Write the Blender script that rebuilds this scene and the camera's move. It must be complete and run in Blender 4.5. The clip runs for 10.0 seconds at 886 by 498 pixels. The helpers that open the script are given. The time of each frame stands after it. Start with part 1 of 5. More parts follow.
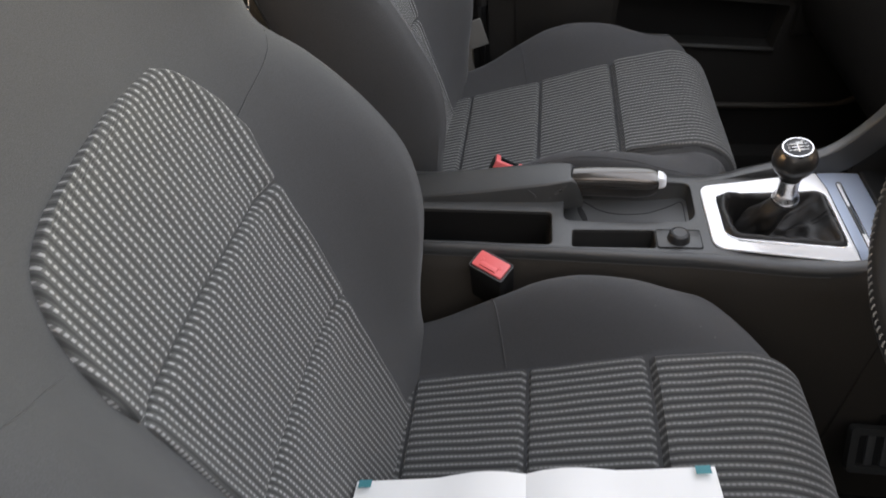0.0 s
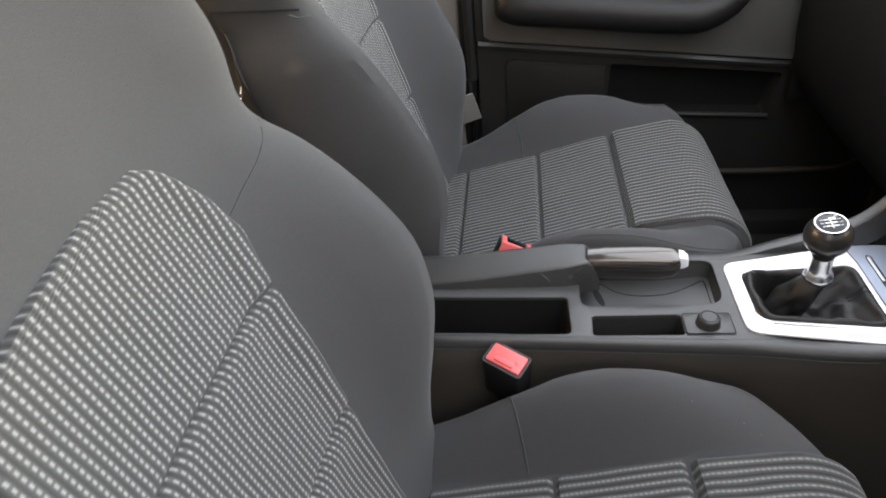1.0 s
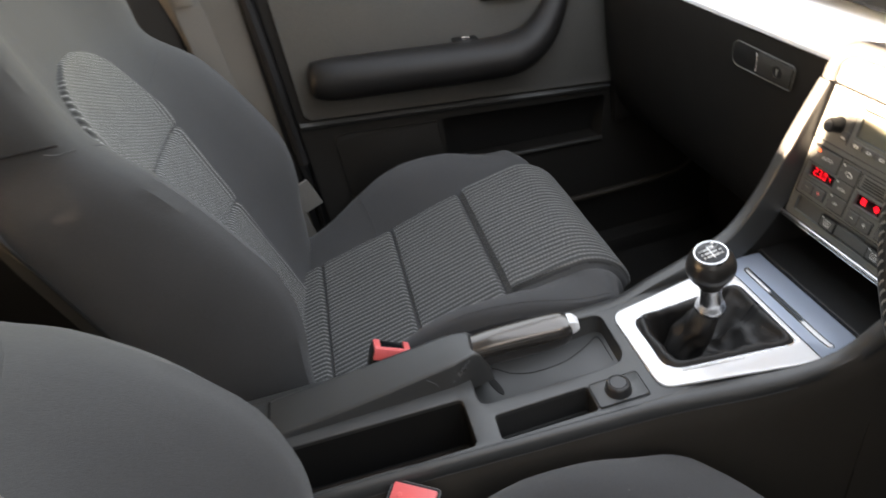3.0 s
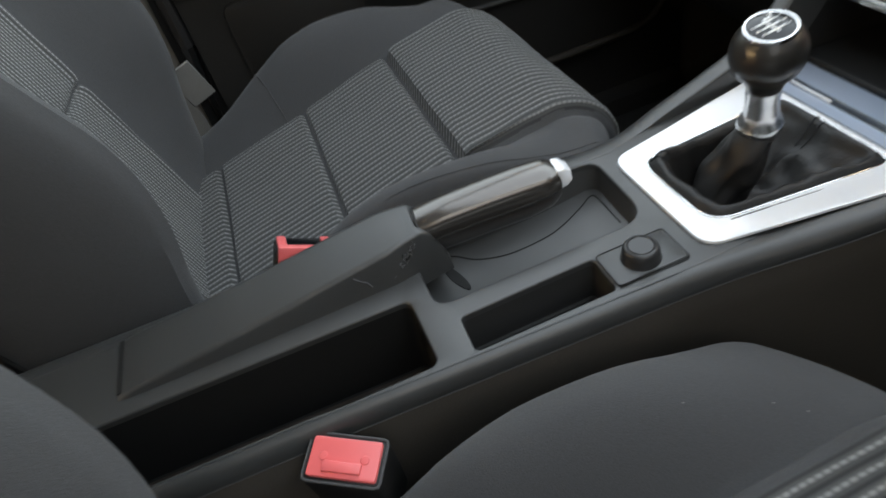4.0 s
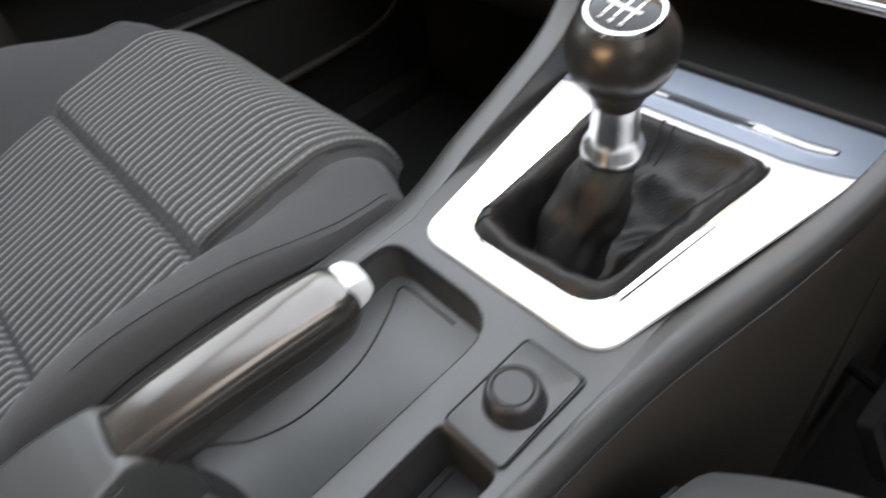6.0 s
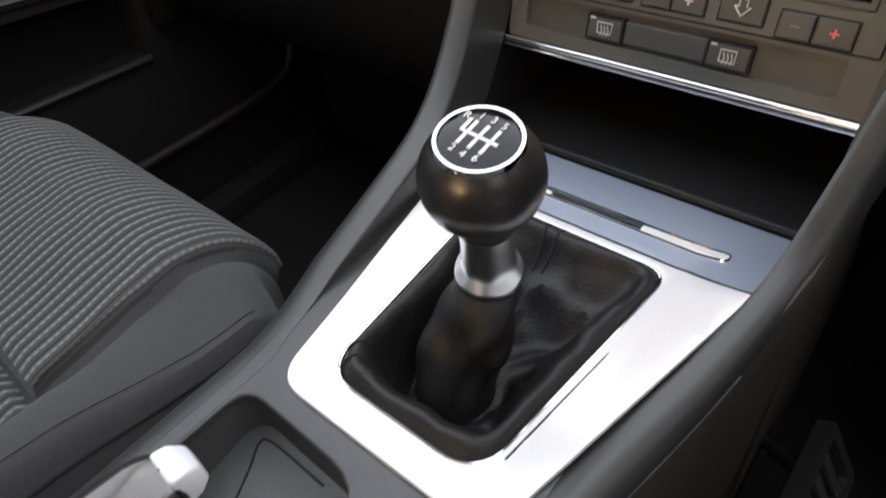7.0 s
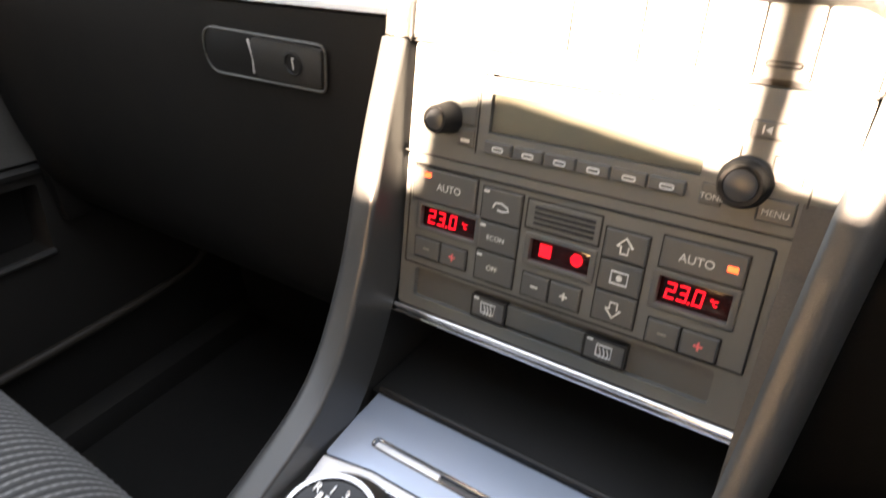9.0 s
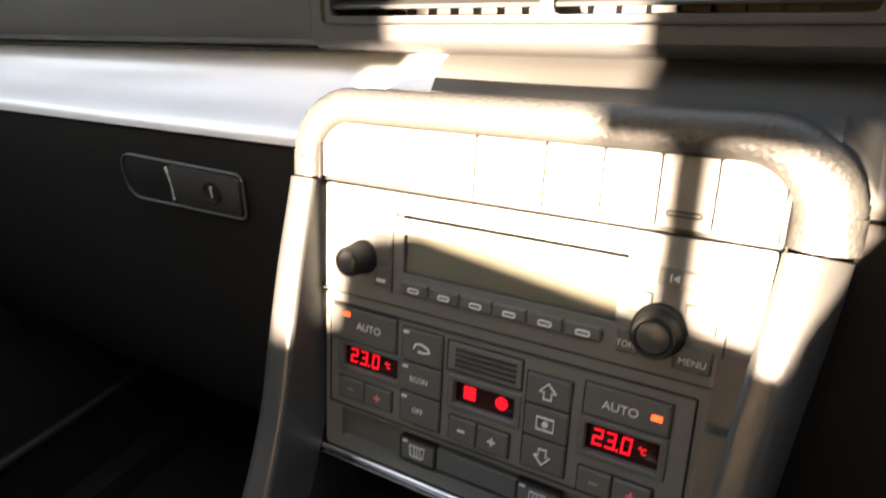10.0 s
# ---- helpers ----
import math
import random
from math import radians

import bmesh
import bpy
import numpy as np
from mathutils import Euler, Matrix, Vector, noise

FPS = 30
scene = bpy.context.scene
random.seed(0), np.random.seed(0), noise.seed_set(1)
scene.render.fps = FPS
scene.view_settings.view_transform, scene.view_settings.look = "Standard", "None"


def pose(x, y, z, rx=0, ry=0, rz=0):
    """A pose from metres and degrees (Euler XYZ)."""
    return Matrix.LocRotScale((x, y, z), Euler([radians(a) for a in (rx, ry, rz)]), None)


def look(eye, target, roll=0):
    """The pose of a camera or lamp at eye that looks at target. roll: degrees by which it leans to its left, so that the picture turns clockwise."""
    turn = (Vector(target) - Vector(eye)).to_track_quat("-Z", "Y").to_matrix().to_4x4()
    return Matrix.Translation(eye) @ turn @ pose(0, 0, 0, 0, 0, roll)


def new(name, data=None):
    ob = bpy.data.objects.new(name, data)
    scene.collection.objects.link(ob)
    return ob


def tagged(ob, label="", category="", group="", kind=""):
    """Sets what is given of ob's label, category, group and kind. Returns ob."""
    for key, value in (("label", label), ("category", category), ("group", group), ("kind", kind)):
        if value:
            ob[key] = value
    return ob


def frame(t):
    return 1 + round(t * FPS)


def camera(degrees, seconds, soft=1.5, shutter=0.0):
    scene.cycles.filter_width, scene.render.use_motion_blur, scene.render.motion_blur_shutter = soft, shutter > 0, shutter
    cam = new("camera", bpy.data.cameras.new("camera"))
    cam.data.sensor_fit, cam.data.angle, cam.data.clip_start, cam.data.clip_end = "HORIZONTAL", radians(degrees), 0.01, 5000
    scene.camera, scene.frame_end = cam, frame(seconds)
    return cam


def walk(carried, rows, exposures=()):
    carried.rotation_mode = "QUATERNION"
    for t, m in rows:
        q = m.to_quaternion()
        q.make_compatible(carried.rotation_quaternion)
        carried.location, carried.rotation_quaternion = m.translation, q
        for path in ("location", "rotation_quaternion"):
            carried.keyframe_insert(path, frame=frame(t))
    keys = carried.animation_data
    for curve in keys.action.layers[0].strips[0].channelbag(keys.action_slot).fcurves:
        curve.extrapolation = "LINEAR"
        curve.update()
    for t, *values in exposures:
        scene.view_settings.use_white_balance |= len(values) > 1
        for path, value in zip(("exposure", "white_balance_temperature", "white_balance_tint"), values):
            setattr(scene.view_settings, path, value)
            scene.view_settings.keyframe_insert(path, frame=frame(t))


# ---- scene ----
cam = camera(68.7, 10.0, 1.6, 0.5)
PATH = [
    (0, (0.122, -0.614, 1.061), (-0.158, 0.83, -0.295), -5.4),
    (0.5, (0.101, -0.587, 1.054), (-0.128, 0.921, -0.239), -3.5),
    (1, (0.089, -0.554, 1.047), (-0.149, 1.023, -0.161), -5.8),
    (1.5, (0.08, -0.503, 1.028), (-0.114, 1.1, -0.151), -7.4),
    (2, (0.088, -0.484, 1.052), (0.041, 1.18, -0.056), -9.2),
    (2.2, (0.094, -0.477, 1.057), (0.073, 1.207, -0.022), -9.8),
    (3.3, (0.112, -0.408, 0.989), (0.345, 1.194, -0.185), -13.3),
    (3.5, (0.114, -0.378, 0.95), (0.367, 1.158, -0.307), -14.5),
    (4, (0.124, -0.3, 0.848), (0.357, 1.189, -0.467), -15.9),
    (4.5, (0.121, -0.241, 0.788), (0.408, 1.214, -0.555), -15.3),
    (5, (0.125, -0.193, 0.765), (0.515, 1.158, -0.657), -16.0),
    (5.5, (0.153, -0.154, 0.771), (0.712, 1.09, -0.692), -16.1),
    (6, (0.198, -0.142, 0.775), (0.984, 1.018, -0.651), -12.2),
    (6.2, (0.216, -0.139, 0.771), (1.069, 0.986, -0.645), -11.4),
    (7.3, (0.268, -0.115, 0.778), (1.318, 0.918, -0.576), -7.9),
    (7.5, (0.273, -0.113, 0.782), (1.368, 0.913, -0.54), -6.5),
    (8, (0.283, -0.109, 0.791), (1.546, 0.893, -0.392), -2.4),
    (8.5, (0.306, -0.112, 0.809), (1.591, 0.901, -0.34), -3.6),
    (9, (0.318, -0.112, 0.821), (1.669, 0.913, -0.24), -4.0),
    (9.5, (0.339, -0.113, 0.836), (1.752, 0.905, -0.147), -5.1),
    (10, (0.359, -0.118, 0.848), (1.833, 0.872, -0.073), -5.8),
]
EXPOSURE = [(0.0, 4.8, 9800, 25), (0.5, 5.2, 9800, 24), (1.5, 5.4, 9700, 24), (2.2, 5.5, 9700, 24), (3.4, 4.8, 9600, 20), (4.5, 5.1, 9300, 15), (5.2, 5.65, 9600, 18), (6.2, 5.48, 9800, 22), (7.4, 4.70, 9500, 23), (8.0, 5.43, 9700, 23), (8.5, 5.60, 9500, 23), (9.0, 5.16, 9400, 24), (10.0, 4.43, 9300, 22)]
walk(cam, [(t, look(eye, target, roll)) for t, eye, target, roll in PATH], EXPOSURE)

# ---- world, sun, exposure ----
SUN = Vector((1.0, -0.025, -0.146)).normalized()      # the way the sunlight travels
world = bpy.data.worlds.new("sky")
scene.world = world
world.use_nodes = True
wn = world.node_tree
sky = wn.nodes.new("ShaderNodeTexSky")
sky.sky_type = "NISHITA"
sky.sun_disc = False
sky.sun_elevation = math.asin(-SUN.z)
sky.sun_rotation = math.atan2(-SUN.x, -SUN.y)
wn.nodes["Background"].inputs[1].default_value = 0.05
wn.links.new(sky.outputs[0], wn.nodes["Background"].inputs[0])
sun_data = bpy.data.lights.new("sun", "SUN")
sun_data.energy, sun_data.angle, sun_data.color = 5.0, radians(0.45), (1.0, 0.95, 0.88)
sun = new("sun", sun_data)
sun.matrix_world = look((-6, 0.2, 1.7), Vector((-6, 0.2, 1.7)) + SUN)
# lamps added in the windscreen and front side window openings, boosting the sky's daylight
for nm, size, watts, eye, way in (("windscreen_daylight", (1.24, 0.90), 0.23, (0.50, 0.0, 1.135), (-0.53, 0.0, -0.848)),
                                  ("side_window_daylight", (0.75, 0.42), 0.080, (0.30, -0.728, 1.12), (0.0, 0.94, -0.34)),
                                  ("side_window_daylight", (0.70, 0.40), 0.035, (0.36, 0.735, 1.12), (0.0, -0.94, -0.34))):
    sky_data = bpy.data.lights.new(nm, "AREA")
    sky_data.shape, sky_data.size, sky_data.size_y = "RECTANGLE", size[0], size[1]
    sky_data.energy, sky_data.color = watts, (0.56, 0.75, 1.0)
    new(nm, sky_data).matrix_world = look(eye, Vector(eye) + Vector(way))


# ---- materials ----
def mat(name, color, rough=0.6, metal=0.0, grain=0.0, grain_scale=900.0, blotch=0.12, blotch_scale=14.0, bump=0.0, coat=0.0, sheen=0.0, spec=0.5):
    """A surface with fine grain in its relief and slow uneven tone."""
    m = bpy.data.materials.new(name)
    m.use_nodes = True
    nt = m.node_tree
    b = nt.nodes["Principled BSDF"]
    b.inputs["Roughness"].default_value = rough
    b.inputs["Metallic"].default_value = metal
    b.inputs["Coat Weight"].default_value = coat
    b.inputs["Coat Roughness"].default_value = 0.12
    b.inputs["Sheen Weight"].default_value = sheen
    b.inputs["Specular IOR Level"].default_value = spec
    tc = nt.nodes.new("ShaderNodeTexCoord")
    n1 = nt.nodes.new("ShaderNodeTexNoise")
    n1.inputs["Scale"].default_value = blotch_scale
    n1.inputs["Detail"].default_value = 5
    nt.links.new(tc.outputs["Object"], n1.inputs["Vector"])
    n2 = nt.nodes.new("ShaderNodeTexNoise")
    n2.inputs["Scale"].default_value = grain_scale
    n2.inputs["Detail"].default_value = 2
    nt.links.new(tc.outputs["Object"], n2.inputs["Vector"])
    mx = nt.nodes.new("ShaderNodeMix")
    mx.data_type = "RGBA"
    mx.inputs[6].default_value = (*[c * (1 - blotch) for c in color], 1)
    mx.inputs[7].default_value = (*[min(1, c * (1 + blotch)) for c in color], 1)
    nt.links.new(n1.outputs[0], mx.inputs[0])
    out = mx.outputs[2]
    if grain:
        g = nt.nodes.new("ShaderNodeMix")
        g.data_type = "RGBA"
        g.blend_type = "OVERLAY"
        g.inputs[0].default_value = grain
        nt.links.new(out, g.inputs[6])
        bw = nt.nodes.new("ShaderNodeRGBToBW")
        nt.links.new(n2.outputs[1], bw.inputs[0])
        nt.links.new(bw.outputs[0], g.inputs[7])
        out = g.outputs[2]
    nt.links.new(out, b.inputs["Base Color"])
    r = nt.nodes.new("ShaderNodeMapRange")
    r.inputs[3].default_value, r.inputs[4].default_value = rough * 0.85, min(1, rough * 1.15)
    nt.links.new(n1.outputs[0], r.inputs[0])
    nt.links.new(r.outputs[0], b.inputs["Roughness"])
    if bump:
        bp = nt.nodes.new("ShaderNodeBump")
        bp.inputs["Strength"].default_value = bump
        bp.inputs["Distance"].default_value = 0.0006
        nt.links.new(n2.outputs[0], bp.inputs["Height"])
        nt.links.new(bp.outputs[0], b.inputs["Normal"])
    return m


RIB, RIB_SEAT = 0.0065, 0.0088      # rib spacing of backrest and cushion cloth


def ribbed_fabric(name, dark, ground, light, dashes):
    """Ribbed cloth: pale broken threads running along each rib, over a dark weave with fine cross lines."""
    m = mat(name, ground, 0.95, grain=0.35, grain_scale=1500, sheen=0.15, spec=0.2)
    nt = m.node_tree
    b = nt.nodes["Principled BSDF"]
    tc = nt.nodes.new("ShaderNodeTexCoord")
    uv = nt.nodes.new("ShaderNodeSeparateXYZ")
    nt.links.new(tc.outputs["UV"], uv.inputs[0])

    def wave(src, period, shift=0.0):
        a = nt.nodes.new("ShaderNodeMath")
        a.operation = "MULTIPLY_ADD"
        a.inputs[1].default_value, a.inputs[2].default_value = 2 * math.pi / period, shift
        nt.links.new(src, a.inputs[0])
        c = nt.nodes.new("ShaderNodeMath")
        c.operation = "COSINE"
        nt.links.new(a.outputs[0], c.inputs[0])
        return c.outputs[0]

    def ramp(src, lo, hi):
        r = nt.nodes.new("ShaderNodeMapRange")
        r.interpolation_type = "SMOOTHSTEP"
        r.inputs[1].default_value, r.inputs[2].default_value = lo, hi
        nt.links.new(src, r.inputs[0])
        return r.outputs[0]

    def mul(a, c):
        n = nt.nodes.new("ShaderNodeMath")
        n.operation = "MULTIPLY"
        nt.links.new(a, n.inputs[0])
        nt.links.new(c, n.inputs[1])
        return n.outputs[0]
    across = wave(uv.outputs[0], RIB)
    trough = ramp(across, -0.95, -0.35)
    row = nt.nodes.new("ShaderNodeMath")
    row.operation = "DIVIDE"
    row.inputs[1].default_value = RIB
    nt.links.new(uv.outputs[0], row.inputs[0])
    whole = nt.nodes.new("ShaderNodeMath")
    whole.operation = "ROUND"
    nt.links.new(row.outputs[0], whole.inputs[0])
    stagger = nt.nodes.new("ShaderNodeMath")
    stagger.operation = "MULTIPLY_ADD"
    stagger.inputs[1].default_value = 0.0017
    nt.links.new(whole.outputs[0], stagger.inputs[0])
    nt.links.new(uv.outputs[1], stagger.inputs[2])
    dash = ramp(wave(stagger.outputs[0], 0.0046), -0.75, 0.35)
    lift = nt.nodes.new("ShaderNodeMath")
    lift.operation = "MULTIPLY_ADD"
    lift.inputs[1].default_value, lift.inputs[2].default_value = dashes, 1.0 - dashes
    nt.links.new(dash, lift.inputs[0])
    mask = mul(ramp(across, 0.45, 0.95), lift.outputs[0])
    low = nt.nodes.new("ShaderNodeMix")
    low.data_type = "RGBA"
    mx = nt.nodes.new("ShaderNodeMix")
    mx.data_type = "RGBA"
    old = b.inputs["Base Color"].links[0].from_socket
    nt.links.new(trough, low.inputs[0])
    low.inputs[6].default_value = (*dark, 1)
    nt.links.new(old, low.inputs[7])
    nt.links.new(mask, mx.inputs[0])
    nt.links.new(low.outputs[2], mx.inputs[6])
    mx.inputs[7].default_value = (*light, 1)
    nt.links.new(mx.outputs[2], b.inputs["Base Color"])
    bp = nt.nodes.new("ShaderNodeBump")
    bp.inputs["Strength"].default_value, bp.inputs["Distance"].default_value = 0.4, 0.001
    nt.links.new(mask, bp.inputs["Height"])
    nt.links.new(bp.outputs[0], b.inputs["Normal"])
    return m


def glow(name, color, strength):
    m = bpy.data.materials.new(name)
    m.use_nodes = True
    b = m.node_tree.nodes["Principled BSDF"]
    b.inputs["Base Color"].default_value = (*[c * 0.3 for c in color], 1)
    b.inputs["Emission Color"].default_value = (*color, 1)
    b.inputs["Emission Strength"].default_value = strength
    return m


CLOTH = mat("charcoal_cloth", (0.063, 0.064, 0.066), 0.95, grain=0.5, grain_scale=1500, bump=0.4, sheen=0.12, spec=0.2)
RIBBED = ribbed_fabric("ribbed_cloth", (0.036, 0.037, 0.037), (0.074, 0.075, 0.074), (0.235, 0.237, 0.23), 0.5)
RIBBED_BACK = ribbed_fabric("ribbed_backrest_cloth", (0.045, 0.046, 0.046), (0.080, 0.081, 0.080), (0.34, 0.34, 0.335), 0.80)
SEAM = mat("dark_thread", (0.02, 0.02, 0.022), 0.9)
PLASTIC = mat("dark_grained_plastic", (0.034, 0.035, 0.035), 0.38, grain=0.3, grain_scale=1600, bump=0.16, spec=0.75)
LINER = mat("smooth_grey_plastic", (0.058, 0.060, 0.061), 0.36, bump=0.1, spec=0.7)
DASH = mat("soft_dash_plastic", (0.0275, 0.0275, 0.0275), 0.58, grain=0.3, grain_scale=1500, bump=0.4)
HOOP = mat("pebbled_dash_plastic", (0.030, 0.030, 0.028), 0.48, grain=0.35, grain_scale=520, bump=0.9)
BLACK = mat("black_plastic", (0.012, 0.012, 0.012), 0.5, bump=0.15, spec=0.3)
COIN_TRAY = mat("tray_plastic", (0.030, 0.030, 0.030), 0.40, bump=0.15, spec=0.4)
BIN_MAT = mat("bin_mat", (0.030, 0.022, 0.018), 0.6, grain=0.4, blotch=0.4, blotch_scale=60)
CAP = mat("cap_plastic", (0.028, 0.028, 0.029), 0.33, bump=0.1)
RUBBER = mat("black_rubber", (0.012, 0.012, 0.013), 0.75, bump=0.3)
FACE = mat("satin_panel_plastic", (0.098, 0.101, 0.094), 0.45, bump=0.12, grain_scale=2000)
KEYCAP = mat("satin_key_plastic", (0.070, 0.073, 0.069), 0.42, bump=0.1, grain_scale=2000)
SILVER = mat("silver_paint", (0.88, 0.89, 0.91), 0.3, metal=0.25, blotch=0.03, bump=0.05, grain_scale=3000)
# dark copy of the silver ledge paint, its shade put into the colour
SHADED_LEDGE = mat("shaded_ledge_paint", (0.085, 0.085, 0.082), 0.35, metal=0.4, blotch=0.04, bump=0.05, grain_scale=3000)
LID = mat("silver_blue_paint", (0.44, 0.53, 0.66), 0.34, metal=0.5, blotch=0.04, bump=0.05, grain_scale=3000)
CHROME = mat("chrome", (0.8, 0.8, 0.8), 0.08, metal=1.0, blotch=0.02)
SATIN = mat("satin_metal", (0.6, 0.6, 0.6), 0.24, metal=1.0, blotch=0.04)
LEATHER = mat("black_leather", (0.014, 0.0135, 0.0135), 0.46, bump=0.5, grain_scale=700, spec=0.35)
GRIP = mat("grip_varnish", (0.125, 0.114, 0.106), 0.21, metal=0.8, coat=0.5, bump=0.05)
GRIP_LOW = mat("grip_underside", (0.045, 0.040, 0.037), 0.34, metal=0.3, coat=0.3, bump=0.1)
KNOB = mat("knob_leather", (0.018, 0.017, 0.016), 0.33, bump=0.2, grain_scale=900, coat=0.2)
GLOSS = mat("gloss_black", (0.006, 0.006, 0.007), 0.08, spec=0.4)
SMOKE = mat("smoky_display", (0.13, 0.127, 0.10), 0.14, blotch=0.05)
PRINT = mat("white_print", (0.78, 0.78, 0.77), 0.4, blotch=0.02)
KNOB_FACE = mat("knob_face", (0.045, 0.045, 0.045), 0.35, blotch=0.05)
BOOT = mat("boot_leather", (0.013, 0.0125, 0.0125), 0.48, bump=0.6, grain_scale=800, spec=0.45)
TURN_KNOB = mat("knob_rubber", (0.006, 0.006, 0.006), 0.55, bump=0.2, spec=0.3)
RED = mat("red_plastic", (0.88, 0.15, 0.15), 0.32, bump=0.05)
MARK = mat("pale_print", (0.56, 0.56, 0.54), 0.6)
WINDOW = mat("dark_red_window", (0.03, 0.004, 0.004), 0.15, blotch=0.05)
LIT = glow("red_segments", (1.0, 0.012, 0.03), 0.06)
LED = glow("orange_lamp", (1.0, 0.10, 0.035), 0.16)
CARPET = mat("carpet", (0.010, 0.0095, 0.009), 1.0, grain=0.8, grain_scale=700, bump=1.0)
TRIM = mat("beige_grey_trim", (0.20, 0.185, 0.165), 0.7, grain=0.2, bump=0.3)
HEAD = mat("headliner", (0.4, 0.39, 0.37), 0.95, grain=0.3, bump=0.3)
BELT = mat("grey_webbing", (0.19, 0.185, 0.175), 0.9, grain=0.4, bump=0.3)
# darker copy of the dark trim plastic, with footwell shade in its colour
SHADED_GLOVE = mat("shaded_glove_plastic", (0.012, 0.0112, 0.0105), 0.62, grain=0.3, bump=0.4, spec=0.2)
CONSOLE_SIDE = mat("console_side_plastic", (0.062, 0.054, 0.047), 0.5, grain=0.3, bump=0.3, spec=0.4)
HANDLE = mat("handle_plastic", (0.036, 0.035, 0.033), 0.5, grain=0.2, bump=0.3, spec=0.35)
DOOR = mat("door_plastic", (0.022, 0.021, 0.020), 0.55, grain=0.3, bump=0.4, spec=0.3)
PAPER = mat("white_paper", (0.85, 0.85, 0.84), 0.7, blotch=0.02)
TEAL = mat("teal_print", (0.02, 0.22, 0.25), 0.6)
ASPHALT = mat("asphalt", (0.07, 0.068, 0.065), 0.95, grain=0.7, grain_scale=120, blotch_scale=1.2, bump=0.8)


TINT = bpy.data.materials.new("tinted_glass")
TINT.use_nodes = True
tn = TINT.node_tree
clear, shine, both = tn.nodes.new("ShaderNodeBsdfTransparent"), tn.nodes.new("ShaderNodeBsdfGlossy"), tn.nodes.new("ShaderNodeMixShader")
clear.inputs[0].default_value, shine.inputs["Roughness"].default_value, both.inputs[0].default_value = (0.30, 0.32, 0.31, 1), 0.03, 0.05
tn.links.new(clear.outputs[0], both.inputs[1])
tn.links.new(shine.outputs[0], both.inputs[2])
tn.links.new(both.outputs[0], tn.nodes["Material Output"].inputs[0])


# ---- builders ----
def part(name, bm, material, parent=None, label="", smooth=True):
    me = bpy.data.meshes.new(name)
    bmesh.ops.recalc_face_normals(bm, faces=bm.faces)
    bm.to_mesh(me)
    bm.free()
    me.materials.append(material)
    if smooth:
        me.polygons.foreach_set("use_smooth", [True] * len(me.polygons))
        me.set_sharp_from_angle(angle=radians(38))
    ob = new(name, me)
    if parent:
        ob.parent = parent
    if label:
        ob["label"] = label
    return ob


def thing(name, label, category, m=None, group="", kind=""):
    ob = new(name)
    ob.empty_display_size = 0.05
    if m is not None:
        ob.matrix_world = m
    return tagged(ob, label, category, group, kind)


def box(size, centre=(0, 0, 0), bevel=0.0, seg=2, turn=None):
    bm = bmesh.new()
    bmesh.ops.create_cube(bm, size=1, matrix=Matrix.Diagonal((*size, 1)))
    if bevel:
        bmesh.ops.bevel(bm, geom=list(bm.edges), offset=min(bevel, min(size) * 0.45), segments=seg, affect="EDGES", profile=0.5)
    m = Matrix.Translation(centre)
    bmesh.ops.transform(bm, matrix=m @ turn if turn is not None else m, verts=bm.verts)
    return bm


def span(x0, x1, y0, y1, z0, z1, bevel=0.0, seg=2):
    return box((x1 - x0, y1 - y0, z1 - z0), ((x0 + x1) / 2, (y0 + y1) / 2, (z0 + z1) / 2), bevel, seg)


def merge(*bms):
    out = bms[0]
    for b in bms[1:]:
        me = bpy.data.meshes.new("joined")
        b.to_mesh(me)
        b.free()
        out.from_mesh(me)
        bpy.data.meshes.remove(me)
    return out


def loft(rings, closed=True, caps=True):
    """A skin over rings of points, one after another."""
    bm = bmesh.new()
    vs = [[bm.verts.new(p) for p in r] for r in rings]
    n = len(rings[0])
    for a, b in zip(vs, vs[1:]):
        for i in range(n if closed else n - 1):
            j = (i + 1) % n
            bm.faces.new((a[i], a[j], b[j], b[i]))
    if caps and closed:
        bm.faces.new(vs[0])
        bm.faces.new(list(reversed(vs[-1])))
    return bm


def rounded(corners, r, n=5):
    """A polygon with its corners rounded; r: one radius, or one for each corner."""
    out, k = [], len(corners)
    rs = r if isinstance(r, (list, tuple)) else [r] * k
    for i in range(k):
        p, a, b = Vector(corners[i]), Vector(corners[i - 1]), Vector(corners[(i + 1) % k])
        u, v = (a - p).normalized(), (b - p).normalized()
        ang = u.angle(v)
        d = min(rs[i] / max(math.tan(ang / 2), 1e-4), (a - p).length * 0.48, (b - p).length * 0.48)
        s, e = p + u * d, p + v * d
        for j in range(n + 1):
            t = j / n
            q = s * (1 - t) ** 2 + p * 2 * t * (1 - t) + e * t ** 2
            out.append((q.x, q.y))
    return out


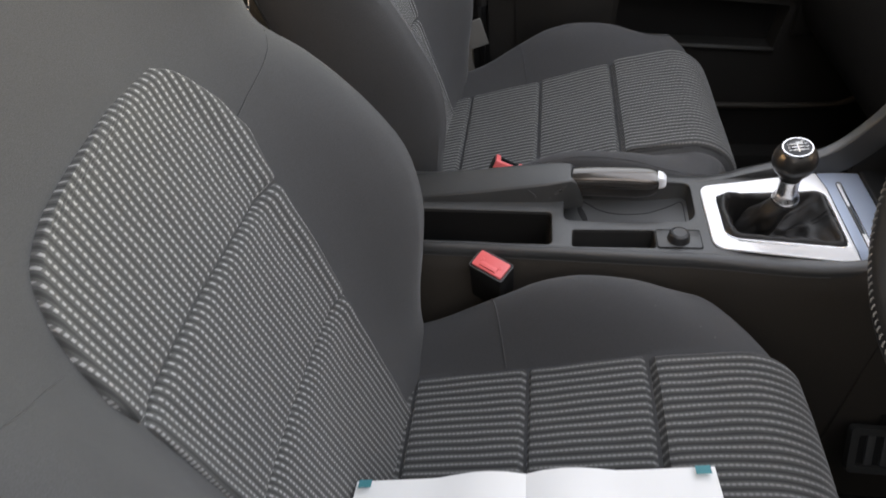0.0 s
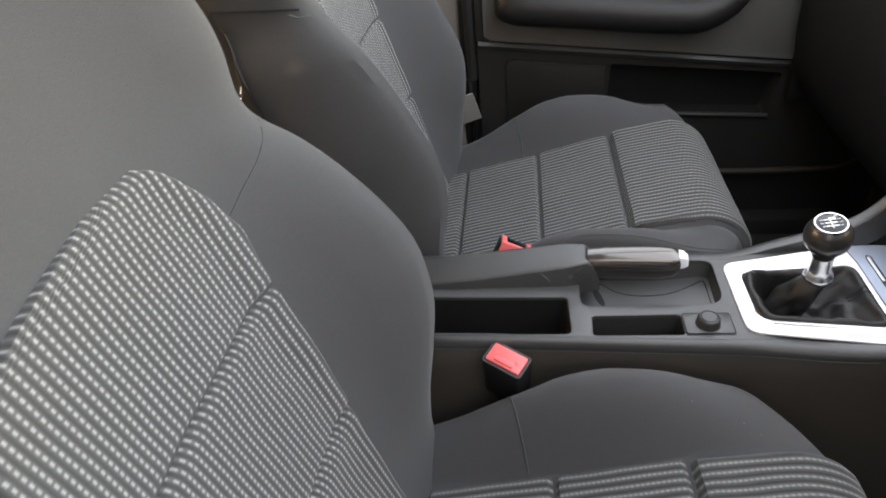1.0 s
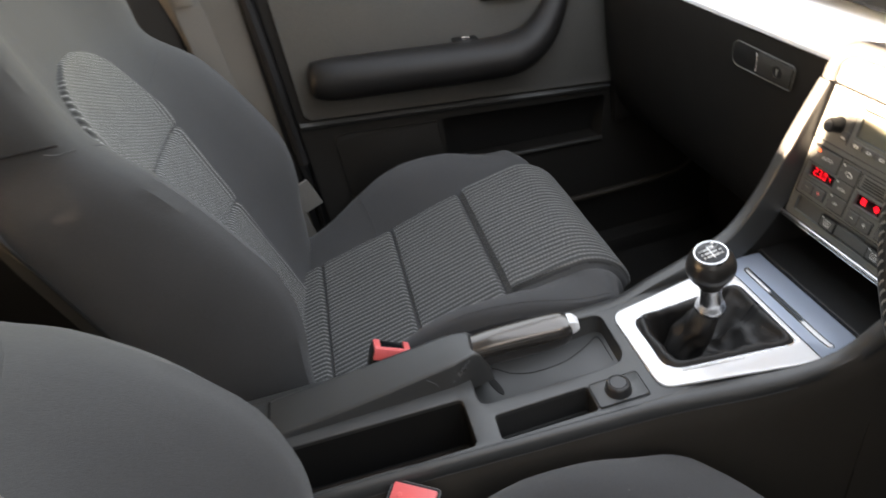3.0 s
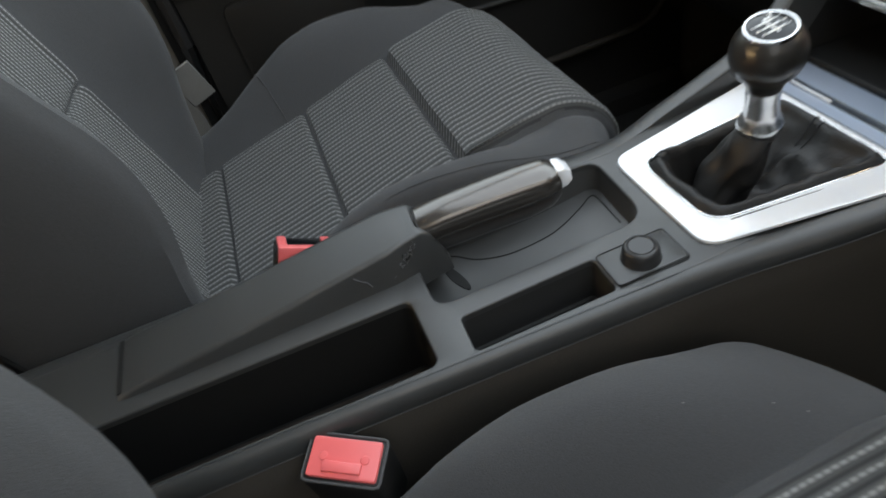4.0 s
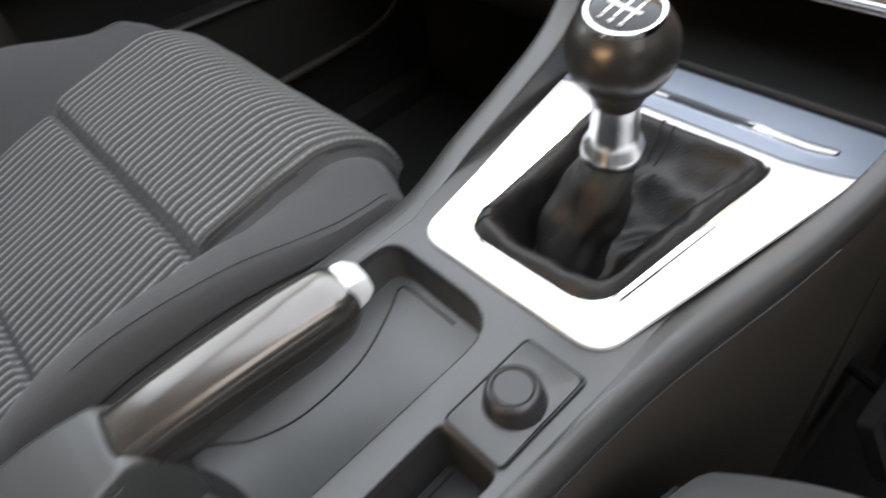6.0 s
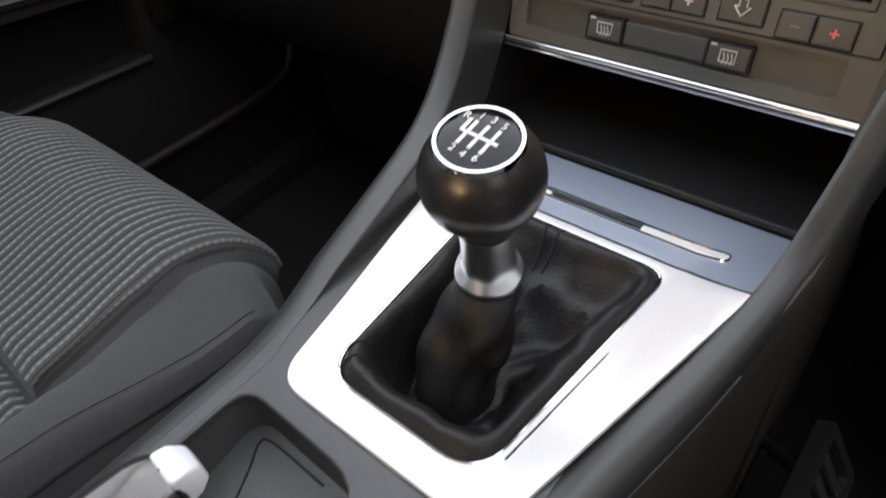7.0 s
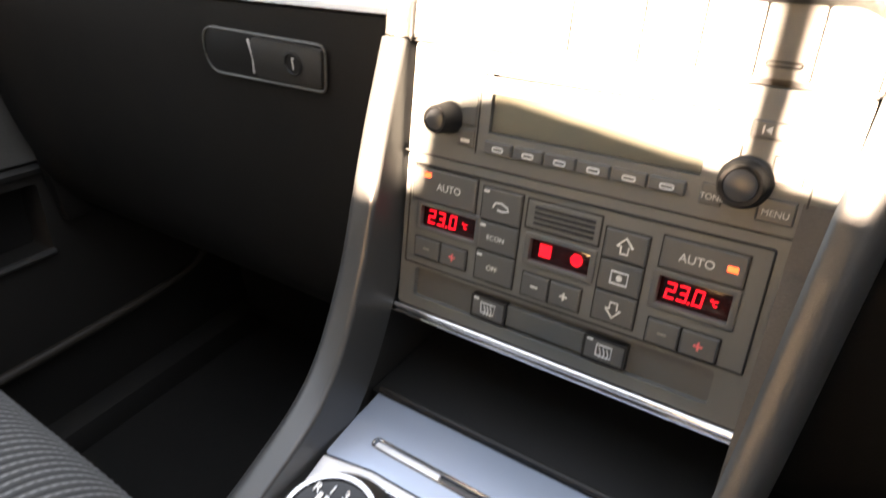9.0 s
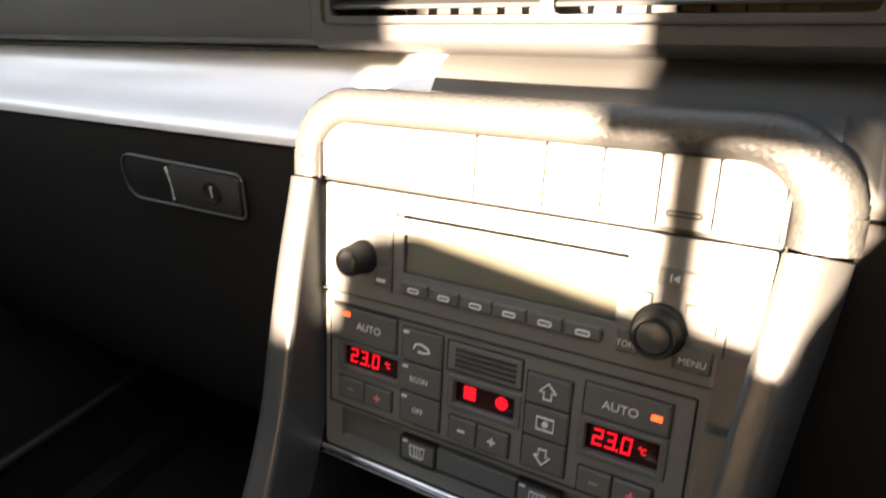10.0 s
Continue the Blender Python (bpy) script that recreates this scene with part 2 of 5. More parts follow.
def plate(outer, holes, z0, z1, hole_depth=None, place=None, ease=0.0):
    """A plate of thickness z0 to z1 with openings through it; hole walls may go deeper."""
    bm = bmesh.new()
    loops = [[bm.verts.new((x, y, z1)) for x, y in lp] for lp in [outer, *holes]]
    edges = []
    for lp in loops:
        edges += [bm.edges.new((lp[i], lp[(i + 1) % len(lp)])) for i in range(len(lp))]
    bmesh.ops.triangle_fill(bm, use_beauty=True, use_dissolve=False, edges=edges)
    for k, lp in enumerate(loops):
        zb = z0 if k == 0 or hole_depth is None else hole_depth
        low = [bm.verts.new((v.co.x, v.co.y, zb)) for v in lp]
        for i in range(len(lp)):
            j = (i + 1) % len(lp)
            bm.faces.new((lp[i], lp[j], low[j], low[i]))
    if ease:
        bmesh.ops.recalc_face_normals(bm, faces=bm.faces)
        rims = [e for e in bm.edges if len(e.link_faces) == 2 and abs(e.link_faces[0].normal.z) + abs(e.link_faces[1].normal.z) < 1.2 and abs(abs(e.link_faces[0].normal.z) - abs(e.link_faces[1].normal.z)) > 0.8]
        bmesh.ops.bevel(bm, geom=rims, offset=ease, segments=3, affect="EDGES", profile=0.5)
    if place is not None:
        bmesh.ops.transform(bm, matrix=place, verts=bm.verts)
    return bm


def prism(poly, d0, d1, place=None, bevel=0.0):
    """A flat outline given depth along z."""
    bm = bmesh.new()
    a = [bm.verts.new((x, y, d0)) for x, y in poly]
    b = [bm.verts.new((x, y, d1)) for x, y in poly]
    bm.faces.new(list(reversed(a)))
    top = bm.faces.new(b)
    for i in range(len(poly)):
        j = (i + 1) % len(poly)
        bm.faces.new((a[i], a[j], b[j], b[i]))
    if bevel:
        bmesh.ops.bevel(bm, geom=list(top.edges), offset=bevel, segments=2, affect="EDGES", profile=0.5)
    if place is not None:
        bmesh.ops.transform(bm, matrix=place, verts=bm.verts)
    return bm


SIDE = Matrix(((1, 0, 0, 0), (0, 0, 1, 0), (0, 1, 0, 0), (0, 0, 0, 1)))      # outline in x and z, depth along y


def lathe(profile, n=32, place=None):
    rings = [[(r * math.cos(2 * math.pi * i / n), r * math.sin(2 * math.pi * i / n), z) for i in range(n)] for r, z in profile]
    bm = loft(rings)
    if place is not None:
        bmesh.ops.transform(bm, matrix=place, verts=bm.verts)
    return bm


def tube(path, r, n=8, flat=1.0):
    """A round bead along a path."""
    pts = [Vector(p) for p in path]
    rings = []
    for i, p in enumerate(pts):
        t = (pts[min(i + 1, len(pts) - 1)] - pts[max(i - 1, 0)]).normalized()
        a = t.cross(Vector((0, 0, 1)))
        a = a.normalized() if a.length > 1e-3 else Vector((0, 1, 0))
        b = t.cross(a).normalized()
        rings.append([p + a * r * math.cos(2 * math.pi * k / n) + b * r * flat * math.sin(2 * math.pi * k / n) for k in range(n)])
    return loft(rings)


def smooth_line(pts, n=8):
    """A curve through the points (Catmull-Rom)."""
    v = [Vector(p) for p in pts]
    out = []
    for i in range(len(v) - 1):
        p0, p1, p2, p3 = v[max(i - 1, 0)], v[i], v[i + 1], v[min(i + 2, len(v) - 1)]
        for k in range(n):
            t = k / n
            out.append(0.5 * (2 * p1 + (p2 - p0) * t + (2 * p0 - 5 * p1 + 4 * p2 - p3) * t * t + (3 * p1 - p0 - 3 * p2 + p3) * t ** 3))
    return out + [v[-1]]


def interp(x, xs, ys):
    """Smooth steps between given values."""
    if x <= xs[0]:
        return ys[0]
    for a, b, c, d in zip(xs, xs[1:], ys, ys[1:]):
        if x <= b:
            t = (x - a) / (b - a)
            return c + (d - c) * t
    return ys[-1]


def soft(x, xs, ys, w=0.02):
    return sum(interp(x + w * k / 3, xs, ys) for k in range(-3, 4)) / 7


def lettering(text, size, place, material, parent, name="lettering"):
    cu = bpy.data.curves.new(name, "FONT")
    cu.body, cu.size, cu.align_x, cu.align_y, cu.extrude = text, size, "CENTER", "CENTER", 0.00012
    tmp = new(name, cu)
    me = bpy.data.meshes.new_from_object(tmp.evaluated_get(bpy.context.evaluated_depsgraph_get()))
    bpy.data.objects.remove(tmp)
    bpy.data.curves.remove(cu)
    me.materials.clear()
    me.materials.append(material)
    me.transform(place)
    ob = new(name, me)
    ob.parent = parent
    return ob


# ---- the shell of the car ----
ground = tagged(part("ground", span(-400, 400, -400, 400, -0.45, -0.25), ASPHALT), "grey asphalt ground round the car", "ground", kind="structure")
floor_bm = merge(span(-1.9, 0.86, -0.74, 0.76, 0.06, 0.12), span(-1.9, 0.9, 0.0, 0.16, 0.121, 0.2, 0.03))
tagged(part("floor", floor_bm, CARPET), "black carpeted car floor with centre tunnel", "floor", kind="structure")
tagged(part("wall_front", span(0.86, 0.92, -0.76, 0.78, 0.06, 0.75), CARPET), "dark carpeted bulkhead below the dashboard", "wall", kind="structure")
# unseen wall, added to cut daylight from the driver side
tagged(part("wall_light_block", span(-6, 6, -2.0, -1.8, -0.25, 2.6), mat("grey_plaster", (0.12, 0.115, 0.11), 0.9, grain=0.5, grain_scale=60, blotch_scale=2)), "unseen dark grey wall added to block light on the driver side", "wall", kind="structure")
roof_poly = [(-1.5, 1.30), (-1.2, 1.37), (-0.3, 1.41), (0.05, 1.385), (0.08, 1.42), (-0.3, 1.46), (-1.25, 1.42), (-1.55, 1.35)]
tagged(part("ceiling", prism(roof_poly, -0.66, 0.70, SIDE), HEAD), "pale grey cloth headliner under the roof", "ceiling", kind="structure")
tagged(part("wall_rear", prism([(-1.62, 0.06), (-1.55, 0.06), (-1.42, 0.95), (-1.95, 1.0), (-1.95, 0.9), (-1.6, 0.86)], -0.72, 0.74, SIDE), CARPET), "dark rear bulkhead and parcel shelf", "wall", kind="structure")


def pillar(name, path, w, d, material, label):
    rings = []
    for p in path:
        rings.append([(p[0] + sx * w / 2, p[1] + sy * d / 2, p[2]) for sx, sy in rounded([(-1, -1), (1, -1), (1, 1), (-1, 1)], 0.4, 3)])
    return tagged(part(name, loft(rings), material), label, "pillar", kind="structure")


pillar("trim", smooth_line([(-0.07, 0.79, 0.08), (-0.07, 0.79, 0.6), (-0.09, 0.78, 0.85), (-0.17, 0.72, 1.2), (-0.2, 0.68, 1.42)], 4), 0.13, 0.06, TRIM, "beige-grey plastic trim of the pillar behind the door")
pillar("trim", smooth_line([(0.95, 0.78, 0.80), (0.52, 0.72, 1.1), (0.07, 0.66, 1.41)], 4), 0.08, 0.05, TRIM, "beige-grey windscreen pillar trim on the passenger side")
pillar("trim", smooth_line([(0.95, -0.76, 0.80), (0.52, -0.70, 1.1), (0.07, -0.64, 1.41)], 4), 0.08, 0.05, TRIM, "beige-grey windscreen pillar trim on the driver side")
pillar("trim", smooth_line([(-0.16, -0.79, 0.08), (-0.16, -0.79, 0.6), (-0.17, -0.78, 0.85), (-0.21, -0.7, 1.2), (-0.22, -0.66, 1.42)], 4), 0.12, 0.06, TRIM, "beige-grey pillar trim behind the driver seat")
# unseen rear pillars, made thick to block sun outside the seats
pillar("trim", smooth_line([(-1.3, 0.70, 0.08), (-1.32, 0.70, 0.85), (-1.42, 0.64, 1.34)], 4), 0.2, 0.20, TRIM, "beige-grey rear pillar trim on the passenger side")
pillar("trim", smooth_line([(-1.3, -0.70, 0.08), (-1.32, -0.70, 0.85), (-1.42, -0.64, 1.34)], 4), 0.2, 0.20, TRIM, "beige-grey rear pillar trim on the driver side")

rear_door = thing("rear_door", "dark plastic rear door panel of the passenger side", "car door")
part("door_panel", span(-1.2, -0.14, 0.76, 0.82, 0.08, 0.86, 0.02), DOOR, rear_door)
rear_door = thing("rear_door", "dark plastic rear door panel of the driver side", "car door")
part("door_panel", span(-1.2, -0.23, -0.82, -0.76, 0.08, 0.86, 0.02), DOOR, rear_door)

# unseen rear panes, tinted dark to cut the light from behind
for sg, nm in ((1, "passenger"), (-1, "driver")):
    pane = [(-1.30, 0.865), (-0.20, 0.865), (-0.26, 1.36), (-1.24, 1.345)]
    glass = part("window_rear", loft([[(x, sg * (0.775 - 0.16 * (z - 0.865)) + dy, z) for x, z in pane] for dy in (0.0, 0.004)]), TINT, label="")
    tagged(glass, "dark tinted rear side window on the %s side" % nm, "window", kind="structure")

# unseen bench, its top and width set by where sun reaches the dash
bench = thing("rear_bench", "dark cloth rear bench seat", "car seat")
part("bench_cushion", span(-1.4, -0.86, -0.745, 0.745, 0.12, 0.44, 0.06, 3), CLOTH, bench)
part("backrest", prism(rounded([(-1.36, 0.42), (-1.22, 0.42), (-1.37, 0.955), (-1.47, 0.955)], 0.03), -0.75, 0.75, SIDE), CLOTH, bench)


# two pads added on the bench top to shape the sunlight on the dash
hump = rounded([(-0.15, 0.93), (0.135, 0.93), (0.126, 0.999), (0.088, 1.010), (0.0, 0.998), (-0.145, 0.988)], [0.004, 0.004, 0.02, 0.03, 0.04, 0.01], 5)
part("centre_sun_block", prism(hump, -1.455, -1.385, Matrix(((0, 0, 1, 0), (1, 0, 0, 0), (0, 1, 0, 0), (0, 0, 0, 1)))), CLOTH, bench, "unseen centre pad added to shape the sun's lower edge")
outer = rounded([(0.157, 0.93), (0.42, 0.93), (0.40, 1.020), (0.345, 1.036), (0.160, 1.036)], [0.004, 0.004, 0.03, 0.03, 0.012], 5)
part("outer_sun_block", prism(outer, -1.455, -1.385, Matrix(((0, 0, 1, 0), (1, 0, 0, 0), (0, 1, 0, 0), (0, 0, 0, 1)))), CLOTH, bench, "unseen outer pad added to shade the glove box")
# unseen headrests set by the shadows on the dash; posts thickened for theirs
for y0, y1, z0, h in ((-0.21, 0.009, 1.06, 0.16), (0.136, 0.335, 1.072, 0.16)):
    headrest = thing("rear_headrest", "unseen dark cloth rear headrest on two steel posts, shadowing the dashboard", "headrest", group="rear headrests")
    part("pad", prism(rounded([(-1.45, z0), (-1.36, z0), (-1.39, z0 + h), (-1.45, z0 + h)], 0.03), y0, y1, SIDE), CLOTH, headrest)
    for y in (y1 - 0.035, y0 + 0.035):
        part("post", tube([(-1.41, y, 0.945), (-1.41, y, z0 + 0.01)], 0.0105, 12), CHROME, headrest)


# ---- front seats ----
FORM = {"back": -0.018, "nose": 0.0, "low": 0.0}      # where the backrest stands and how full the bolster ends are


def slack(a, b):
    """Slow unevenness of stretched cloth."""
    return 0.0008 * math.sin(29 * a + 9 * b + 0.6) * math.sin(41 * b - 13 * a) + 0.0004 * math.sin(88 * a + 52 * b) * math.sin(67 * b + 1.3)


def cushion_point(u, dy):
    """The skin of the seat cushion: u runs from the rear to the front and down its nose."""
    xs, zs = (-0.16, -0.009, 0.12, 0.244, 0.33), (0.395, 0.436, 0.469, 0.505, 0.523)
    a = abs(dy)
    late = FORM["nose"] * (0.011 + 0.007 * min(1, max(0, a - 0.15) / 0.03))
    blunt = FORM["nose"] * min(1, max(0, a - 0.155) / 0.03)
    late += 0.016 * blunt
    if u <= 0.33 + late:
        x, z = u, soft(min(u, 0.33), xs, zs) + 0.2 * max(0, u - 0.33)
    else:
        k, r = u - 0.33 - late, 0.060 - 0.040 * blunt
        th = min(k / r, math.pi / 2 + 0.15)
        x, z = 0.33 + late + r * math.sin(th), 0.522 + 0.2 * late - r * (1 - math.cos(th)) * 1.05
        if k / r > th:
            rest = k - th * r
            x, z = x - 0.15 * rest, z - rest
    front = interp(u, (0.1, 0.33, 0.40), (0.0, 0.9, 1.0))
    x -= front * (0.042 - 0.020 * FORM["nose"]) * (a / 0.25) ** 4
    wide = interp(u, (-0.05, 0.03, 0.10, 0.18, 0.25), (0.88, 0.90, 0.95, 0.99, 1.0))
    y = dy if a < 0.15 else math.copysign(0.15 + (a - 0.15) * 0.72 * wide, dy)
    h = soft(u, (-0.16, -0.005, 0.05, 0.095, 0.154, 0.241, 0.33, 0.36), (0.02, 0.028, 0.047, 0.066, 0.077, 0.052, 0.002 + 0.005 * FORM["nose"], -0.006 + 0.004 * FORM["nose"]), 0.03)
    b = interp(a, (0.150, 0.158, 0.175, 0.195, 0.215, 0.232, 0.244, 0.252), (0, 0.12, 0.42, 0.74, 0.95, 1.0, 0.94, 0.80))
    drop = 0.0 if a < 0.246 else 0.03 * ((a - 0.246) / 0.014) ** 2
    return Vector((x, y, z + slack(u, dy) + b * h - drop - 0.004 * (1 - (dy / 0.15) ** 2 if a < 0.15 else 0)))


BZ, RECL = 0.44, radians(16)
UP, FWD = Vector((-math.sin(RECL), 0, math.cos(RECL))), Vector((math.cos(RECL), 0, math.sin(RECL)))


def wing(s):
    """How far the side bolsters of the backrest stand forward, by height."""
    s += FORM["low"] * min(1, max(0, (0.36 - s) / 0.11))
    return soft(s, (-0.08, 0.03, 0.10, 0.19, 0.23, 0.28, 0.34, 0.385, 0.425, 0.47, 0.52, 0.60),
                (0.01, 0.02, 0.045, 0.085, 0.096, 0.097, 0.077, 0.049, 0.022, 0.034, 0.034, 0.02), 0.022)


def back_half(s):
    return soft(s, (-0.08, 0.0, 0.1, 0.38, 0.425, 0.455, 0.49, 0.53, 0.56, 0.59, 0.62, 0.645), (0.205, 0.220, 0.228, 0.226, 0.204, 0.215, 0.215, 0.208, 0.196, 0.178, 0.150, 0.115), 0.012)


def back_front(s, dy):
    a = abs(dy) * 0.24 / back_half(s)
    f = interp(a, (0.0, 0.10, 0.125, 0.15, 0.175, 0.195, 0.212, 0.226, 0.236), (0, 0.0, 0.10, 0.36, 0.72, 0.95, 1.0, 0.88, 0.5))
    return Vector((FORM["back"], dy, BZ)) + UP * s + FWD * (f * wing(s) + slack(s, dy + 0.4) - 0.006 * max(0, 1 - (a / 0.12) ** 2))


def grid(fn, us, vs, uv=False, offset=None):
    """A sheet of points fn(u, v); offset lifts it along its own normal."""
    pts = [[fn(u, v) for v in vs] for u in us]
    if offset:
        lifted = []
        for i, u in enumerate(us):
            row = []
            for j, v in enumerate(vs):
                e = 0.002
                n = (fn(u + e, v) - fn(u - e, v)).cross(fn(u, v + e) - fn(u, v - e)).normalized()
                row.append(pts[i][j] + n * offset(i / (len(us) - 1), j / (len(vs) - 1), u, v))
            lifted.append(row)
        pts = lifted
    bm = bmesh.new()
    layer = bm.loops.layers.uv.new("UVMap")
    verts = [[bm.verts.new(p) for p in row] for row in pts]
    for i in range(len(us) - 1):
        for j in range(len(vs) - 1):
            f = bm.faces.new((verts[i][j], verts[i][j + 1], verts[i + 1][j + 1], verts[i + 1][j]))
            for lp, (a, b) in zip(f.loops, ((i, j), (i, j + 1), (i + 1, j + 1), (i + 1, j))):
                lp[layer].uv = (vs[b] * RIB / RIB_SEAT, us[a])
    return bm


def steps(a, b, n):
    return [a + (b - a) * i / n for i in range(n + 1)]


def pillow(depth, fine=0.0, pitch=0.0065):
    """Lift of a padded panel: full in the middle, drawn in at its seams, with ribs."""
    def f(s, t, u, v):
        es = min(1.0, (1 - abs(2 * s - 1)) / 0.15)
        et = min(1.0, (1 - abs(2 * t - 1)) / (0.07 if depth < 0.01 else 0.09))
        es, et = math.sqrt(1 - (1 - es) ** 2), math.sqrt(1 - (1 - et) ** 2) if depth < 0.01 else math.sin(et * math.pi / 2)
        return -0.002 + depth * es * et + fine * (0.5 + 0.5 * math.cos(2 * math.pi * v / pitch)) * min(es, et)
    return f


def panel_half(s, far=True):
    """Half the width of the ribbed panel of the backrest, which narrows to its top."""
    if FORM["nose"]:
        if far:
            return soft(s, (-0.04, 0.10, 0.20, 0.33, 0.365, 0.40, 0.42, 0.44, 0.452, 0.461, 0.467), (0.112, 0.115, 0.119, 0.122, 0.126, 0.118, 0.107, 0.090, 0.072, 0.048, 0.016), 0.006)
        return soft(s, (-0.04, 0.10, 0.28, 0.341, 0.372, 0.403, 0.425, 0.443, 0.455, 0.462, 0.467), (0.105, 0.108, 0.112, 0.113, 0.105, 0.092, 0.080, 0.064, 0.044, 0.026, 0.003), 0.006)
    if far:
        return soft(s, (-0.04, 0.10, 0.20, 0.33, 0.365, 0.40, 0.42, 0.432, 0.440, 0.446), (0.112, 0.115, 0.119, 0.122, 0.126, 0.118, 0.108, 0.100, 0.091, 0.080), 0.005)
    return soft(s, (-0.04, 0.10, 0.28, 0.314, 0.342, 0.368, 0.391, 0.412, 0.424, 0.432, 0.440, 0.446), (0.105, 0.108, 0.112, 0.113, 0.118, 0.113, 0.106, 0.094, 0.078, 0.054, 0.005, -0.060), 0.004)


def front_seat(label, m, back_x, nose, low):
    FORM["back"], FORM["nose"], FORM["low"] = back_x, nose, low
    seat = thing("car_seat", label, "car seat", m, group="front seats")
    vs = [-0.260, -0.258, -0.255, -0.251, -0.247, -0.242, -0.236, -0.228, -0.218, -0.207, -0.195, -0.183, -0.172, -0.163, -0.156, -0.150, -0.12, -0.06, 0]
    vs = vs + [-v for v in reversed(vs[:-1])]
    us = steps(-0.16, 0.33, 26) + steps(0.336, 0.46, 16)
    bm = grid(cushion_point, us, vs)
    bm.verts.ensure_lookup_table()
    rim = {bm.verts[i * len(vs) + j] for i in range(len(us)) for j in (0, len(vs) - 1)}
    for e in [e for e in bm.edges if e.is_boundary and e.verts[0] in rim and e.verts[1] in rim and abs(e.verts[0].co.y - e.verts[1].co.y) < 0.1]:
        r = bmesh.ops.extrude_edge_only(bm, edges=[e])
        for v in r["geom"]:
            if isinstance(v, bmesh.types.BMVert):
                v.co.z, v.co.y = min(v.co.z, 0.33), v.co.y * 0.985
    bmesh.ops.remove_doubles(bm, verts=bm.verts, dist=1e-5)
    cushion = part("cushion", bm, CLOTH, seat, "plain charcoal cloth cushion with raised side bolsters")
    for a, b, d in ((-0.13, -0.0095, 0.0085), (-0.0085, 0.1195, 0.0085), (0.1205, 0.2435, 0.0085), (0.2445, 0.43, 0.0145 + 0.0025 * FORM["nose"])):
        bm = grid(cushion_point, steps(a, b, 24), steps(-0.148, 0.148 + 0.011 * nose, 280), offset=pillow(d, 0.0008, RIB_SEAT))
        if d > 0.01:
            for f in bm.faces:
                f.material_index = 1 if not -0.1364 < f.calc_center_median().y < 0.1364 + 0.015 * nose else 0
        part("cushion_panel", bm, RIBBED, cushion, "ribbed grey cloth panel").data.materials.append(CLOTH)
    # tailored seams over the bolsters
    for sg in (-1, 1):
        line = [cushion_point(0.075 + 0.02 * (1 - k / 12), sg * (0.152 + 0.094 * k / 12)) + Vector((0, 0, 0.0004)) for k in range(13)]
        part("seam", tube(line, 0.0009, 6), CLOTH, cushion)
        if nose:
            line = [cushion_point(u, sg * 0.240) + Vector((0, 0, 0.0003)) for u in steps(0.16, 0.37, 40)]
            part("seam", tube(line, 0.0006, 6), CLOTH, cushion)
        line = [cushion_point(u, sg * 0.2535) + Vector((0, sg * 0.0005, 0.0)) for u in steps(-0.1, 0.36, 40)]
        part("piping", tube(line, 0.0013, 6), SEAM, cushion)
    # backrest body
    rings = []
    hs = steps(-0.08, 0.38, 30) + steps(0.388, 0.60, 30) + [0.61, 0.62, 0.63, 0.638, 0.643, 0.645]
    fr = (-0.236, -0.231, -0.226, -0.219, -0.212, -0.203, -0.195, -0.185, -0.175, -0.1625, -0.15, -0.1375, -0.125, -0.1125, -0.1, -0.06, 0)
    fr = fr + tuple(-f for f in reversed(fr[:-1]))
    for s in hs:
        k = interp(s, (0.59, 0.61, 0.62, 0.63, 0.638, 0.643, 0.645), (1, 0.985, 0.96, 0.91, 0.83, 0.70, 0.55))
        w = back_half(s)
        mid = Vector((FORM["back"], 0, BZ)) + UP * s - FWD * 0.045
        ring = [back_front(s, f * w / 0.24) for f in fr]
        for dy, d in ((0.237, -0.010), (0.236, -0.042), (0.234, -0.076), (0.228, -0.086), (0.19, -0.090), (0.10, -0.092), (0, -0.093), (-0.10, -0.092), (-0.19, -0.090), (-0.228, -0.086), (-0.234, -0.076), (-0.236, -0.042), (-0.237, -0.010)):
            ring.append(Vector((FORM["back"], dy * w / 0.24, BZ)) + UP * s + FWD * d)
        rings.append([mid + (p - mid) * k for p in ring])
    back = part("backrest", loft(rings), CLOTH, seat, "plain charcoal cloth backrest with tall side bolsters")

    for a, b in ((-0.03, 0.1775), (0.1785, 0.3135), (0.3145, 0.466 if nose else 0.444)):
        us, ts = [a + (b - a) * (1 - (1 - k / 40) ** 1.5) for k in range(41)], steps(-1, 1, 230)
        lift = pillow(0.0085, 0.0006)
        bm = bmesh.new()
        layer = bm.loops.layers.uv.new("UVMap")
        rows = []
        for i, s in enumerate(us):
            w0, w1 = panel_half(s, False), panel_half(s)
            ys = [-w0 + (w0 + w1) * (t + 1) / 2 for t in ts]
            rows.append([(bm.verts.new(back_front(s, y) + FWD * lift((s - a) / (b - a), j / 230, s, y)), y, s) for j, y in enumerate(ys)])
        for i in range(40):
            for j in range(230):
                q = (rows[i][j], rows[i][j + 1], rows[i + 1][j + 1], rows[i + 1][j])
                f = bm.faces.new([c[0] for c in q])
                for lp, c in zip(f.loops, q):
                    lp[layer].uv = (c[1], c[2])
        part("backrest_panel", bm, RIBBED_BACK, back, "ribbed grey cloth panel")
    for sg in (-1, 1):
        line = [back_front(0.375 + 0.055 * k / 12, sg * (0.122 + 0.0085 * k)) + FWD * 0.0003 for k in range(13)]
        part("seam", tube(line, 0.0005, 6), CLOTH, back)
